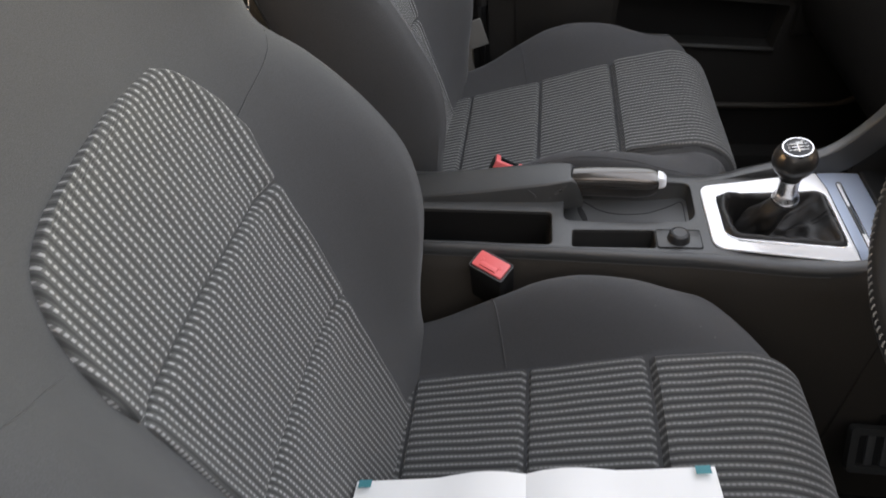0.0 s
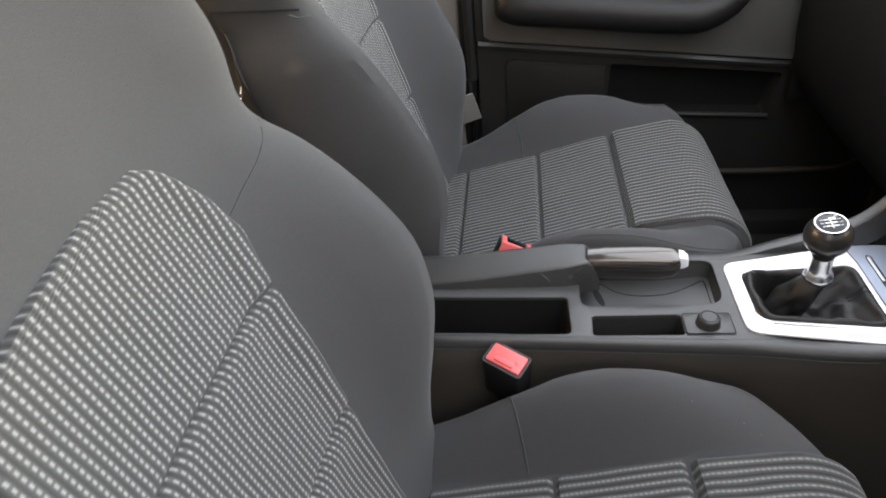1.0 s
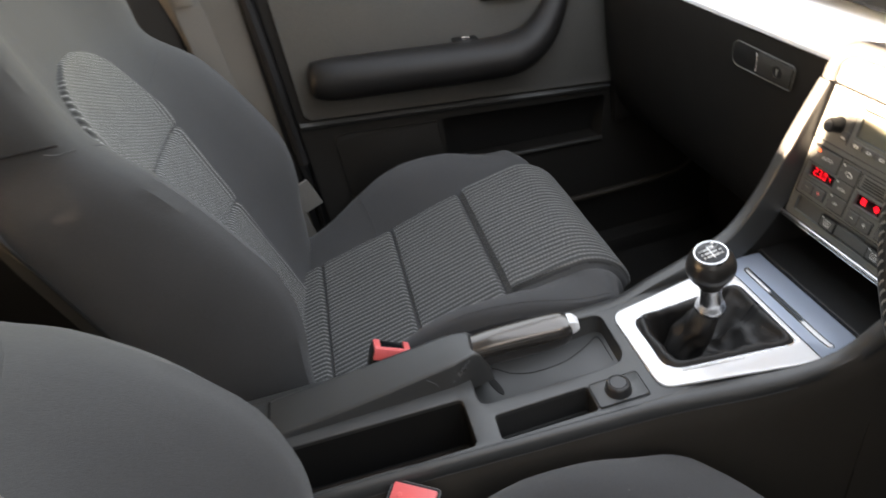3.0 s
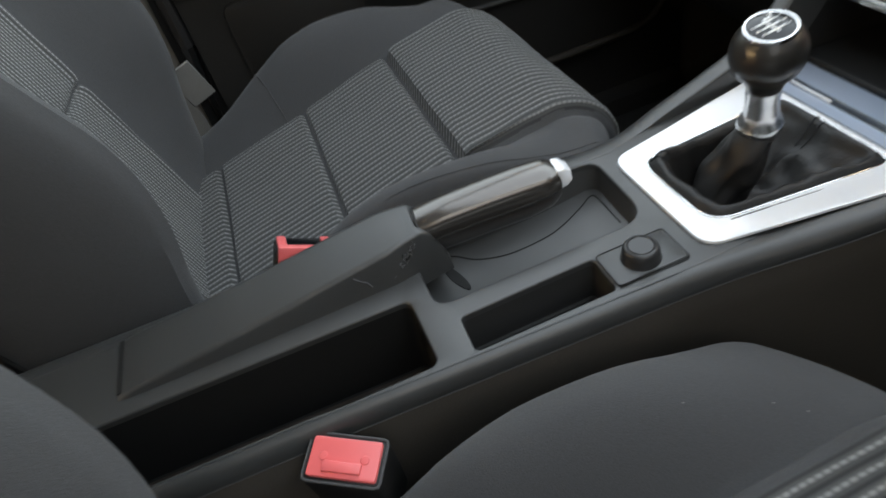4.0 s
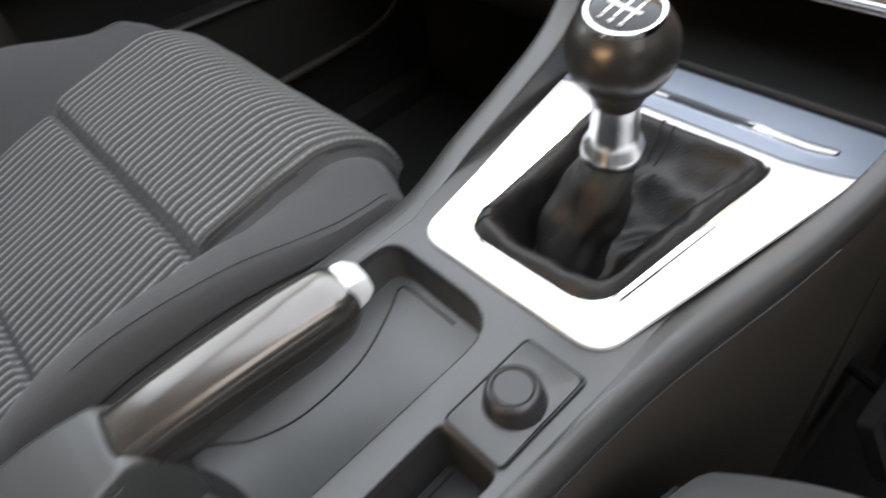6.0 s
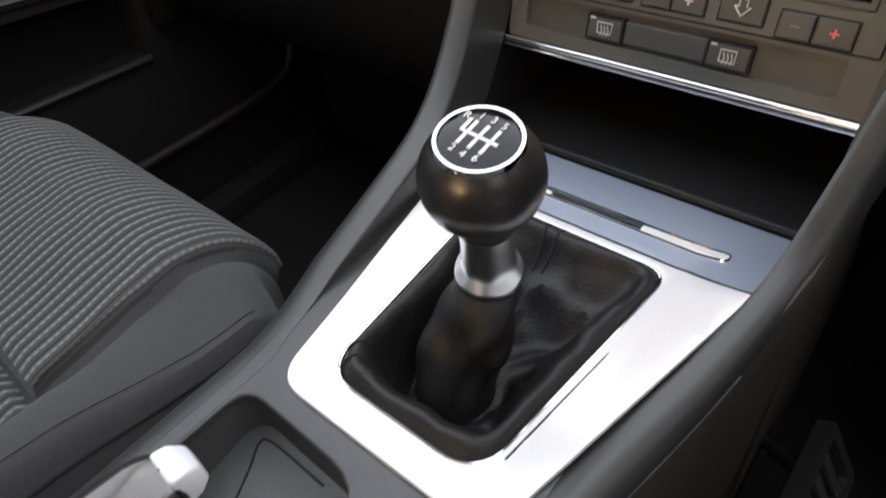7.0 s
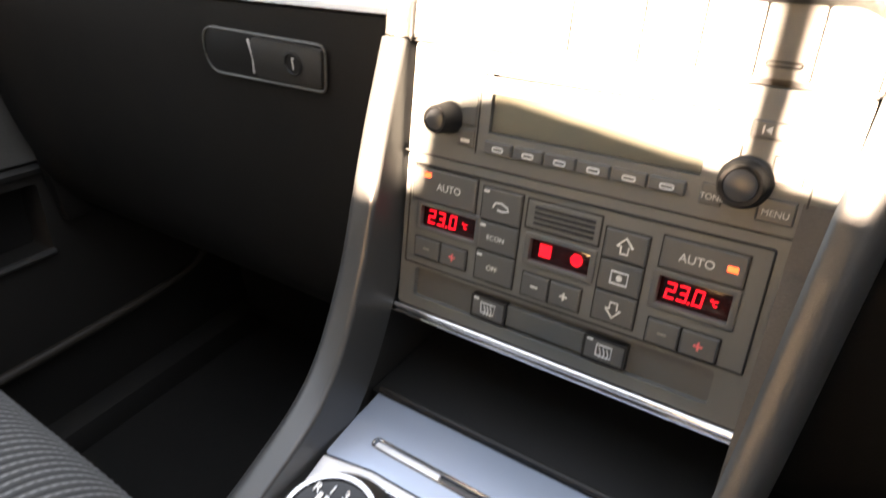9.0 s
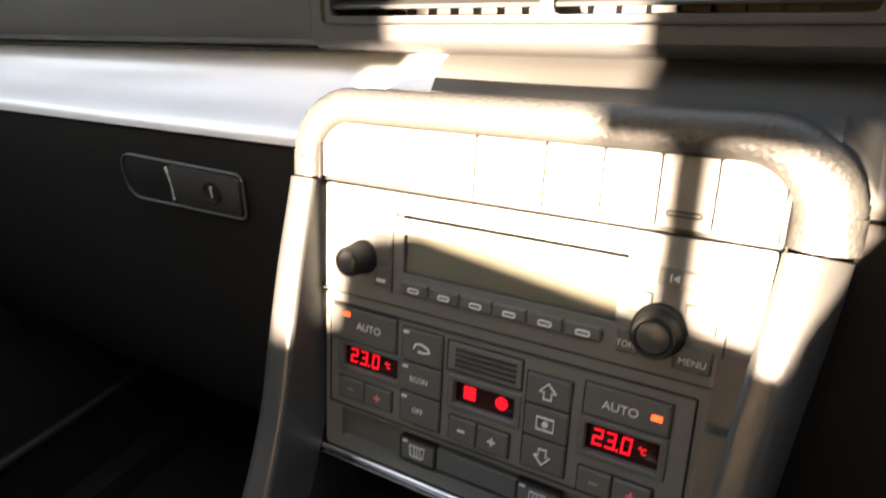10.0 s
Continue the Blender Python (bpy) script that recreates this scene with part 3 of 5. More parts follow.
        line = [Vector((FORM["back"], sg * back_half(0.428 + q * 0.03) * (1.0 - 0.022 * q), BZ)) + UP * (0.428 + q * 0.03) + FWD * (0.02 - 0.095 * q) for q in steps(0, 1, 12)]
        part("seam", tube(line, 0.0012, 6), SEAM, back)
        line = [Vector((FORM["back"], sg * back_half(s) * 0.972, BZ)) + UP * s - FWD * 0.077 + Vector((0, sg * 0.002, 0)) for s in steps(-0.05, 0.43, 30)]
        part("piping", tube(line, 0.0018, 6), BLACK, back)
    shell = []
    for s in steps(-0.04, 0.5, 14):
        w = back_half(s) * 0.965
        shell.append([Vector((FORM["back"], y * w, BZ)) + UP * s + FWD * d for y, d in ((-1.0, -0.078), (-0.97, -0.098), (-0.5, -0.108), (0, -0.110), (0.5, -0.108), (0.97, -0.098), (1.0, -0.078), (0.8, -0.07), (-0.8, -0.07))])
    part("back_shell", loft(shell), PLASTIC, back, "dark plastic shell on the back")
    base = merge(span(-0.14, 0.34, -0.225, 0.225, 0.24, 0.37, 0.02), span(-0.2, 0.3, -0.21, -0.17, 0.138, 0.25, 0.008), span(-0.2, 0.3, 0.17, 0.21, 0.138, 0.25, 0.008))
    part("seat_base", base, BLACK, seat, "black plastic base on floor rails")
    return seat


front_seat("charcoal cloth driver seat with ribbed grey centre panels", pose(0, -0.322, 0), -0.018, 0.0, 0.0)
front_seat("charcoal cloth passenger seat with ribbed grey centre panels", pose(0.0015, 0.352, -0.016) @ Matrix.Diagonal((1, -1, 1, 1)), -0.0495, 1.0, 0.052)


# ---- centre console ----
TOP = 0.553
console = thing("centre_console", "dark grey plastic centre console with storage bins", "console")
bin1 = rounded([(-0.07, -0.058), (0.141, -0.058), (0.140, 0.0), (-0.07, 0.0)], 0.007)
bin2 = rounded([(0.164, -0.060), (0.257, -0.058), (0.257, -0.028), (0.165, -0.031)], 0.004)
tray = rounded([(0.155, -0.015), (0.307, -0.011), (0.309, 0.064), (0.155, 0.066)], [0.012, 0.022, 0.012, 0.01])
gate = rounded([(0.331, -0.044), (0.475, -0.055), (0.475, 0.055), (0.331, 0.044)], 0.02)
outline = [(-0.36, -0.0601), (0.06, -0.0601), (0.13, -0.0632), (0.30, -0.0655), (0.336, -0.0660), (0.37, -0.0690), (0.41, -0.0765), (0.45, -0.0830), (0.47, -0.088), (0.512, -0.09), (0.512, 0.09), (0.47, 0.086), (0.40, 0.080), (0.33, 0.076), (0.315, 0.074), (-0.36, 0.074)]
part("top_panel", plate(outline, [bin1, bin2, tray, gate], TOP - 0.02, TOP, TOP - 0.0050, None, 0.0016), PLASTIC, console)
# black rather than console plastic, putting the hollow's shade into the colour
bin_bm = merge(plate(rounded([(-0.075, -0.0605), (0.146, -0.0605), (0.145, 0.005), (-0.075, 0.005)], 0.008), [bin1], TOP - 0.075, TOP - 0.0050, TOP - 0.072), prism(bin1, TOP - 0.075, TOP - 0.066))
part("bin", bin_bm, BLACK, console, "deep storage bin, blackened for the shade inside")
part("bin_mat", span(-0.066, 0.1365, -0.0545, -0.0035, TOP - 0.0655, TOP - 0.0640, 0.0008), BIN_MAT, console, "brown-black rubber mat in the bin")
part("bin", merge(plate(rounded([(0.16, -0.064), (0.261, -0.062), (0.261, -0.024), (0.161, -0.027)], 0.005), [bin2], TOP - 0.05, TOP - 0.0050, TOP - 0.048), prism(bin2, TOP - 0.05, TOP - 0.033), tube([(0.168, -0.0338, TOP - 0.0326), (0.254, -0.0312, TOP - 0.0326)], 0.0012, 6)), COIN_TRAY, console, "shallow dark coin tray")


def console_edge(x, sg):
    """Half the width of the console at x; it narrows between the seats."""
    if sg > 0:
        return interp(x, (-0.36, 0.36, 0.51), (0.085, 0.089, 0.092))
    return soft(x, (-0.36, 0.06, 0.14, 0.19, 0.30, 0.33, 0.36, 0.39, 0.42, 0.45, 0.50, 0.57), (0.0665, 0.0685, 0.0705, 0.0718, 0.0748, 0.0778, 0.0830, 0.0895, 0.0950, 0.1005, 0.1120, 0.1300), 0.012)


def console_seam(x):
    """Height of the joint below the driver's shoulder."""
    return soft(x, (-0.36, 0.05, 0.30, 0.33, 0.36, 0.39, 0.42, 0.45, 0.50, 0.57), (0.5390, 0.5395, 0.5405, 0.5420, 0.5440, 0.5475, 0.5520, 0.5600, 0.5950, 0.7200), 0.012)


def frame_edge(x):
    """Half the width of the gear surround, whose rims rise with the arms."""
    return interp(x, (0.335, 0.457, 0.52), (0.0582, 0.0868, 0.0970))


def rise(x, y):
    """How far the gear surround lifts towards its outer rims."""
    top = interp(x, (0.335, 0.457, 0.50), (0.0, 0.0125, 0.0))
    return top * (1.0 if y < 0 else 0.3) * min(1.0, max(0.0, (abs(y) - 0.052) / (frame_edge(x) - 0.052))) if x > 0.336 else 0.0


ARM = [(0.300, 0.538), (0.328, 0.545), (0.377, 0.558), (0.428, 0.571), (0.465, 0.583), (0.490, 0.603), (0.512, 0.634), (0.529, 0.668), (0.546, 0.702), (0.561, 0.729), (0.568, 0.7415)]
arm_line = smooth_line([(x, 0, z) for x, z in ARM], 4)
NEAR_ARM = [(0.270, TOP + 0.0003), (0.300, TOP + 0.0005), (0.330, 0.5540), (0.360, 0.5560), (0.390, 0.5590), (0.428, 0.5645), (0.465, 0.5780)] + ARM[5:]
near_line = [Vector((x, 0, TOP + 0.0003)) for x in steps(-0.36, 0.26, 24)] + smooth_line([(x, 0, z) for x, z in NEAR_ARM], 4)
fore_poly = [(0.506, 0.125), (0.506, 0.59)] + [(p.x + 0.014, p.z - 0.006) for p in arm_line if p.x > 0.492] + [(0.74, 0.745), (0.74, 0.125)]
part("side_panel", loft([[(x, console_edge(x, 1) + d, z) for d, z in ((-0.0045, TOP - 0.016), (-0.012, 0.125), (-0.020, 0.125), (-0.014, TOP - 0.016))] for x in steps(-0.36, 0.505, 24)]), DOOR, console, "dark soft plastic side")
side_rings = []
for x in steps(-0.36, 0.545, 36):
    y, z = min(0.1085, console_edge(x, -1)), console_seam(x)
    side_rings.append([(x, -y - d, q) for d, q in ((-0.0022, z + 0.004), (-0.0006, z), (-0.0012, z - 0.03), (-0.0060, z - 0.16), (-0.0120, 0.125), (-0.0200, 0.125), (-0.0140, z + 0.004))])
part("side_panel", loft(side_rings), CONSOLE_SIDE, console, "brown-black soft plastic side")
part("side_panel", prism(fore_poly, -0.104, -0.094, SIDE), CONSOLE_SIDE, console, "brown-black soft plastic side")
part("side_panel", prism(fore_poly, 0.0955, 0.102, SIDE), DOOR, console, "dark soft plastic side")


def shoulder(ins, outs):
    """The rounded shoulder along the passenger's edge, which rises as an arm to the centre stack."""
    secs = []
    for x in steps(-0.36, 0.325, 28):
        y_out = console_edge(x, 1)
        secs.append((Vector((x, 0, TOP + 0.0003)), Vector((0, 0, 1)), min(0.0655, max(0.0585, y_out - 0.0100)), y_out, 0.0))
    pts = [Vector((p.x, 0, max(p.z, TOP + 0.0003))) for p in arm_line if p.x > 0.332]
    for i, p in enumerate(pts):
        t = (pts[min(i + 1, len(pts) - 1)] - pts[max(i - 1, 0)]).normalized()
        xs = (0.33, 0.37, 0.45, 0.50, 0.57)
        secs.append((p, Vector((-t.z, 0, t.x)), interp(p.x, xs, ins), interp(p.x, xs, outs), min(1, max(0, (p.x - 0.34) / 0.12))))
    rings = []
    for p, up_, y_in, y_out, k in secs:
        w = y_out - y_in
        ri, ro, rz = max(0.0006, 0.14 * w * k), w * (0.95 - 0.50 * k), 0.012
        sec = [(0, -0.034), (0, -ri)] + [(ri * (1 - math.cos(th)), -ri * (1 - math.sin(th))) for th in steps(0.2, math.pi / 2, 4)]
        sec += [(w - ro + ro * math.sin(th), -rz * (1 - math.cos(th))) for th in steps(0, math.pi / 2, 9)] + [(w, -0.0150), (w - 0.003 * (1 - k), -0.0165), (w - 0.003 * (1 - k), -0.034)]
        rings.append([Vector((p.x, y_in + a, p.z)) + up_ * b for a, b in sec])
    return loft(rings)


def near_shoulder():
    """The driver's shoulder: one smooth moulding from between the seats up to the centre stack."""
    rings = []
    for i, p in enumerate(near_line):
        t = (near_line[min(i + 1, len(near_line) - 1)] - near_line[max(i - 1, 0)]).normalized()
        up_ = Vector((-t.z, 0, t.x))
        y_in = soft(p.x, (-0.36, 0.06, 0.14, 0.30, 0.335, 0.352, 0.37, 0.41, 0.45, 0.50, 0.57), (0.0578, 0.0590, 0.0612, 0.0640, 0.0645, 0.0652, 0.0672, 0.0764, 0.0860, 0.0955, 0.1085), 0.006)
        w = console_edge(p.x, -1) - y_in
        rz = min(0.016, max(0.010, p.z - console_seam(p.x)))
        ro = w * interp(p.x, (0.30, 0.40), (0.85, 0.60))
        h, k = p.z - TOP, min(1, max(0, (p.x - 0.305) / 0.03)) * min(1, max(0, (0.395 - p.x) / 0.03))
        sec = [(-0.005 * k, -0.034), (-0.005 * k, -0.0012 - h * k), (0.0010 - 0.002 * k, -0.0005 - 0.55 * h * k), (0.0026 + 0.001 * k, -0.12 * h * k)]
        sec += [(w - ro + ro * math.sin(th), -rz * (1 - math.cos(th))) for th in steps(0.12, math.pi / 2, 10)] + [(w - 0.0012, -rz - 0.0008), (w - 0.004, -rz - 0.002), (w - 0.004, -0.034)]
        rings.append([Vector((p.x, -y_in - a, p.z)) + up_ * b for a, b in sec])
    return loft(rings)


part("edge_trim", near_shoulder(), PLASTIC, console, "rounded grey shoulder rising to the centre stack")
part("edge_trim", shoulder((0.068, 0.0770, 0.083, 0.0890, 0.0922), (0.0883, 0.1000, 0.1055, 0.1098, 0.1120)), PLASTIC, console, "rounded grey shoulder rising to the centre stack")
# bead along the joint; its pale colour paints the seam's highlight
seam_line = [(p.x, -console_edge(p.x, -1) + 0.0003, p.z - min(0.016, max(0.010, p.z - console_seam(p.x))) - 0.0006) for p in near_line if -0.05 < p.x < 0.432]
part("piping", tube(seam_line, 0.0006, 6), LINER, console, "thin bead along the edge joint, paled for its highlight")

# the pocket under the hand brake
def pocket_z(x, y):
    dip = interp(x, (0.15, 0.20, 0.26, 0.295, 0.311), (0.026, 0.031, 0.029, 0.024, 0.020))
    return TOP - dip - 0.004 * math.sin(math.pi * min(1, max(0, (y + 0.02) / 0.1)))


pocket_bm = loft([[(x, y, pocket_z(x, y)) for y in steps(-0.02, 0.075, 14)] for x in steps(0.15, 0.311, 20)], closed=False)
part("pocket", merge(pocket_bm, plate([(0.147, -0.0225), (0.322, -0.0225), (0.322, 0.073), (0.147, 0.073)], [tray], TOP - 0.04, TOP - 0.0050, TOP - 0.06)), LINER, console, "smooth grey moulded pocket below the hand brake")
line = smooth_line([(0.178, 0.061, 0), (0.188, 0.057, 0), (0.202, 0.047, 0), (0.222, 0.040, 0), (0.246, 0.0395, 0), (0.268, 0.043, 0), (0.289, 0.051, 0), (0.300, 0.0560, 0), (0.3040, 0.050, 0), (0.3040, 0.018, 0)], 6)
part("joint", tube([(p.x, p.y, pocket_z(p.x, p.y) + 0.0001) for p in line], 0.0006, 6), BLACK, console)
slot_dir, slot_side = Vector((0.29, -0.957, 0)), Vector((0.957, 0.29, 0))
slot = [Vector((0.1805, 0.036, 0)) + slot_dir * (0.0165 * math.cos(a)) + slot_side * (0.0042 * math.sin(a)) for a in steps(0, 2 * math.pi, 24)[:-1]]
part("lever_slot", loft([[(p.x, p.y, pocket_z(p.x, p.y) - 0.003) for p in slot], [(p.x, p.y, pocket_z(p.x, p.y) + 0.0006) for p in slot]]), BLACK, console, "dark oval slot")

# the cover behind the hand brake
def cover_h(x):
    return interp(x, (-0.052, -0.045, 0.05, 0.150, 0.163, 0.170, 0.175, 0.179), (0.001, 0.004, 0.014, 0.0270, 0.0275, 0.0220, 0.011, -0.004))


def cover_y(x):
    return interp(x, (-0.05, 0.14, 0.176), (0.008, 0.016, 0.024))


rings = []
for x in steps(-0.052, 0.15, 18) + steps(0.153, 0.179, 12):
    h = cover_h(x)
    y0, y1 = cover_y(x), interp(x, (-0.05, 0.14, 0.176), (0.072, 0.073, 0.066))
    sec = rounded([(y0, TOP - 0.012), (y1, TOP - 0.012), (y1 - 0.004, TOP + h), (y0 + 0.006, TOP + h)], [0.001, 0.001, 0.006, 0.004], 4)
    rings.append([(x, y, z) for y, z in sec])
part("hand_brake_cover", loft(rings), PLASTIC, console, "raised dark plastic cover with scuffed front")
rng = random.Random(4)


SCUFFED = mat("scuffed_plastic", (0.085, 0.085, 0.088), 0.8, blotch=0.5, blotch_scale=500)


def flank(x, z):
    """A place on the flank of the cover."""
    q = (z - TOP + 0.012) / (cover_h(x) + 0.012)
    return Vector((x, cover_y(x) + 0.006 * q - 0.0002, z))


def flake(x0, z0, length, lean, thick):
    """A thin torn streak on the flank of the cover."""
    line = [flank(x0 + length * k * math.cos(lean), z0 + length * k * math.sin(lean) + 0.0004 * rng.uniform(-1, 1)) for k in steps(0, 1, 5)]
    rings = []
    for k, p in enumerate(line):
        r = thick * (0.25 + math.sin(math.pi * (k + 0.3) / 5.6)) * rng.uniform(0.7, 1.2)
        rings.append([p + Vector((0, 0.0008, r)), p + Vector((0, -0.0003, r * 0.6)), p + Vector((0, -0.0003, -r * 0.6)), p + Vector((0, 0.0008, -r))])
    return loft(rings)


for i in range(46):
    x0 = 0.1475 + rng.gauss(0, 0.0042)
    z0 = TOP + 0.0140 + (x0 - 0.1475) * 0.7 + rng.gauss(0, 0.0022)
    part("scuff_mark", flake(x0, z0, rng.uniform(0.0006, 0.0024), rng.gauss(0.6, 0.9), rng.uniform(0.0002, 0.0007)), SCUFFED, console, "pale scuff", smooth=False)
for x0, z0, n, lean, th in ((0.1485, TOP + 0.0135, 0.0042, 0.3, 0.0010), (0.1465, TOP + 0.0165, 0.0030, 1.0, 0.0007), (0.1515, TOP + 0.0170, 0.0026, 0.6, 0.0007)):
    part("gouge", flake(x0, z0, n, lean, th), BLACK, console, "dark gouge", smooth=False)
part("scratch", tube([flank(0.1120, TOP + 0.0170), flank(0.1165, TOP + 0.0125), flank(0.1195, TOP + 0.0105), flank(0.1215, TOP + 0.0060)], 0.0006, 5), SCUFFED, console, "pale scratch")
part("cover_slot", span(-0.052, -0.049, 0.018, 0.066, TOP - 0.002, TOP + 0.0022), BLACK, console)

socket = part("socket_panel", prism(rounded([(0.2585, -0.0575), (0.307, -0.0565), (0.307, -0.0275), (0.2585, -0.0285)], 0.002), TOP - 0.03, TOP + 0.0012, None, 0.001), PLASTIC, console)
ring = rounded([(0.2588, -0.0283), (0.3075, -0.0273), (0.3075, -0.0580), (0.2588, -0.0580)], 0.003, 4)
part("joint", tube([(x, y, TOP + 0.0011) for x, y in ring + ring[:1]], 0.0006, 6), BLACK, console)
part("socket_cap", lathe([(0.0001, 0.0112), (0.0074, 0.0112), (0.0080, 0.0105), (0.0086, 0.0112), (0.0098, 0.0109), (0.0110, 0.0096), (0.0117, 0.0064), (0.0119, 0.0024), (0.0128, 0.0010), (0.0128, -0.005)], 36, Matrix.Translation((0.2825, -0.0432, TOP))), CAP, socket, "round black socket cap")

# ---- gear surround ----
surround = thing("gear_surround", "silver painted gear lever surround with ashtray lid", "trim")
outer = rounded([(0.3190, -0.0550), (0.345, -0.0605), (0.37, -0.0664), (0.41, -0.0758), (0.4570, -0.0868), (0.4658, -0.0540), (0.4658, 0.0540), (0.4600, 0.0815), (0.41, 0.0722), (0.37, 0.0640), (0.3190, 0.0550)], [0.019, 0.004, 0.01, 0.01, 0.002, 0.01, 0.01, 0.002, 0.01, 0.01, 0.018], 8)
inner = rounded([(0.3340, -0.0405), (0.4610, -0.0515), (0.4610, 0.0500), (0.3340, 0.0395)], [0.020, 0.012, 0.012, 0.018], 8)


def dished(bm):
    """Lifts the outer rims of a piece of the surround and rolls its front edge down."""
    cuts = [((x, 0, 0), (1, 0, 0)) for x in (0.35, 0.37, 0.39, 0.41, 0.43, 0.45, 0.4875, 0.492, 0.497, 0.502, 0.507, 0.513)]
    cuts += [((0, sg * y, 0), (0, 1, 0)) for y in (0.056, 0.061, 0.067, 0.073, 0.079) for sg in (-1, 1)]
    for co, no in cuts:
        bmesh.ops.bisect_plane(bm, geom=bm.verts[:] + bm.edges[:] + bm.faces[:], plane_co=co, plane_no=no)
    for v in bm.verts:
        v.co.z += rise(v.co.x, v.co.y) - 0.0040 * max(0.0, (v.co.x - 0.4855) / 0.033) ** 2
    return bm


part("frame", dished(plate(outer, [inner], TOP, TOP + 0.0024, TOP - 0.01, None, 0.0009)), SILVER, surround, "silver painted frame")
rim = [(x, y, TOP + 0.0024) for x, y in inner]
part("bead", tube(rim + [rim[0]], 0.0007, 8), CHROME, surround, "thin bright bead round the opening")
part("joint", tube([(x, -0.0445 - 0.105 * (x - 0.348), TOP + 0.0024) for x in steps(0.346, 0.447, 8)], 0.0005, 6), BLACK, surround, "thin dark joint beside the opening")
part("joint", dished(tube([(0.4662 - 0.27 * max(0, abs(y) - 0.0545), y, TOP + 0.0020) for y in steps(-0.086, 0.081, 40)], 0.0006, 6)), BLACK, surround, "thin joint before the lid")
slot_in = rounded([(0.4782, -0.0690), (0.4840, -0.0690), (0.4840, 0.0660), (0.4782, 0.0660)], 0.0028, 4)
lid = part("lid", dished(plate(rounded([(0.4666, -0.0540), (0.4580, -0.0868), (0.5185, -0.0950), (0.5185, -0.0540), (0.5185, 0.0540), (0.5185, 0.0900), (0.4605, 0.0815), (0.4666, 0.0540)], [0.01, 0.002, 0.002, 0.01, 0.01, 0.002, 0.002, 0.01]), [slot_in], TOP - 0.006, TOP + 0.0024, TOP - 0.004)), LID, surround, "blue-silver ashtray lid with finger slot")
part("slot_floor", dished(prism(slot_in, TOP - 0.006, TOP - 0.0006)), BLACK, lid)
rim = [(x, y, TOP + 0.0026) for x, y in slot_in]
part("slot_rim", dished(tube(rim + [rim[0]], 0.0007, 6)), CHROME, lid)
part("slot_bar", dished(span(0.4786, 0.4836, -0.0682, -0.0265, TOP - 0.002, TOP + 0.0029, 0.0008)), SILVER, lid)
part("slot_bar", span(0.4788, 0.4834, 0.0240, 0.0650, TOP - 0.002, TOP + 0.0020, 0.001), SILVER, lid)

# ---- gear lever ----
lever = thing("gear_lever", "gear lever with black leather ball knob and leather boot", "gear lever")
FOOT, TIP = Vector((0.399, 0.0005, 0.581)), Vector((0.389, -0.009, 0.6560))
AX = (TIP - FOOT).normalized()
LEV = Matrix.Translation(FOOT) @ AX.to_track_quat("Z", "Y").to_matrix().to_4x4()
HL = (TIP - FOOT).length


def resample(poly, n):
    """The outline again, with evenly spaced points."""
    v = [Vector(p) for p in poly]
    v.append(v[0])
    d = [0.0]
    for p, q in zip(v, v[1:]):
        d.append(d[-1] + (q - p).length)
    out, j = [], 0
    for i in range(n):
        s = d[-1] * i / n
        while d[j + 1] < s:
            j += 1
        out.append(v[j].lerp(v[j + 1], (s - d[j]) / max(d[j + 1] - d[j], 1e-9)))
    return out


boot_edge = resample(inner, 112)
n_b = len(boot_edge)
cen = Vector((0.402, 0))
base_c, rings = Vector((0.3745, 0.0065)), []
for k in range(65):
    t = k / 64
    ring = []
    for i, (x, y) in enumerate(boot_edge):
        p = Vector((x, y))
        a = math.atan2(y - base_c.y, x - base_c.x)
        away = Vector((math.cos(a), math.sin(a)))
        inward = (cen - p).normalized()
        lump = noise.noise((x * 60, y * 60, 1.7))
        if t <= 0.16:      # padded roll along the frame
            q = t / 0.16
            p = p + inward * (0.0125 + 0.003 * lump) * q
            z = TOP - 0.001 + (0.0075 + 0.0025 * lump) * math.sin(math.pi * min(1, q * 0.86 + 0.05)) + 0.0006 * math.sin(i * 1.1) * q
        elif t <= 0.50:    # slack leather sinking round the lever
            q = (t - 0.16) / 0.34
            start = p + inward * (0.0125 + 0.003 * lump)
            end = base_c + away * 0.0185
            p = start.lerp(end, q)
            ridge = 1 - 2 * abs(noise.noise((p.x * 48, p.y * 48, 4.2)))
            z = TOP + 0.0005 - 0.036 * math.sin(q * math.pi / 2) + 0.004 * q * q
            z += 0.0095 * math.sin(math.pi * min(1, q * 1.05)) * (ridge - 0.45)
        else:              # sleeve up to the collar
            q = (t - 0.50) / 0.50
            c = base_c.lerp(Vector((FOOT.x, FOOT.y)), q ** 1.35)
            r = interp(q, (0, 0.25, 0.6, 0.88, 0.95, 1), (0.0185, 0.0170, 0.0150, 0.0146, 0.0138, 0.0122))
            fold = math.sin(2 * a + 6.5 * q + 0.6) * 0.0030 + math.sin(5 * a - 8 * q) * 0.0009
            fold += 0.0035 * (0.45 - abs(noise.noise((math.cos(a) * 1.1, math.sin(a) * 1.1, q * 2.6 + 9))))
            p = c + away * (r + fold * math.sin(math.pi * min(1, q * 0.9 + 0.08)))
            z = TOP - 0.0315 + 0.0575 * q + 0.003 * math.sin(3 * a + 4 * q) * (1 - q)
        ring.append((p.x, p.y, z))
    rings.append(ring)
boot = part("boot", loft(rings, caps=False), BOOT, lever, "folded black leather boot")
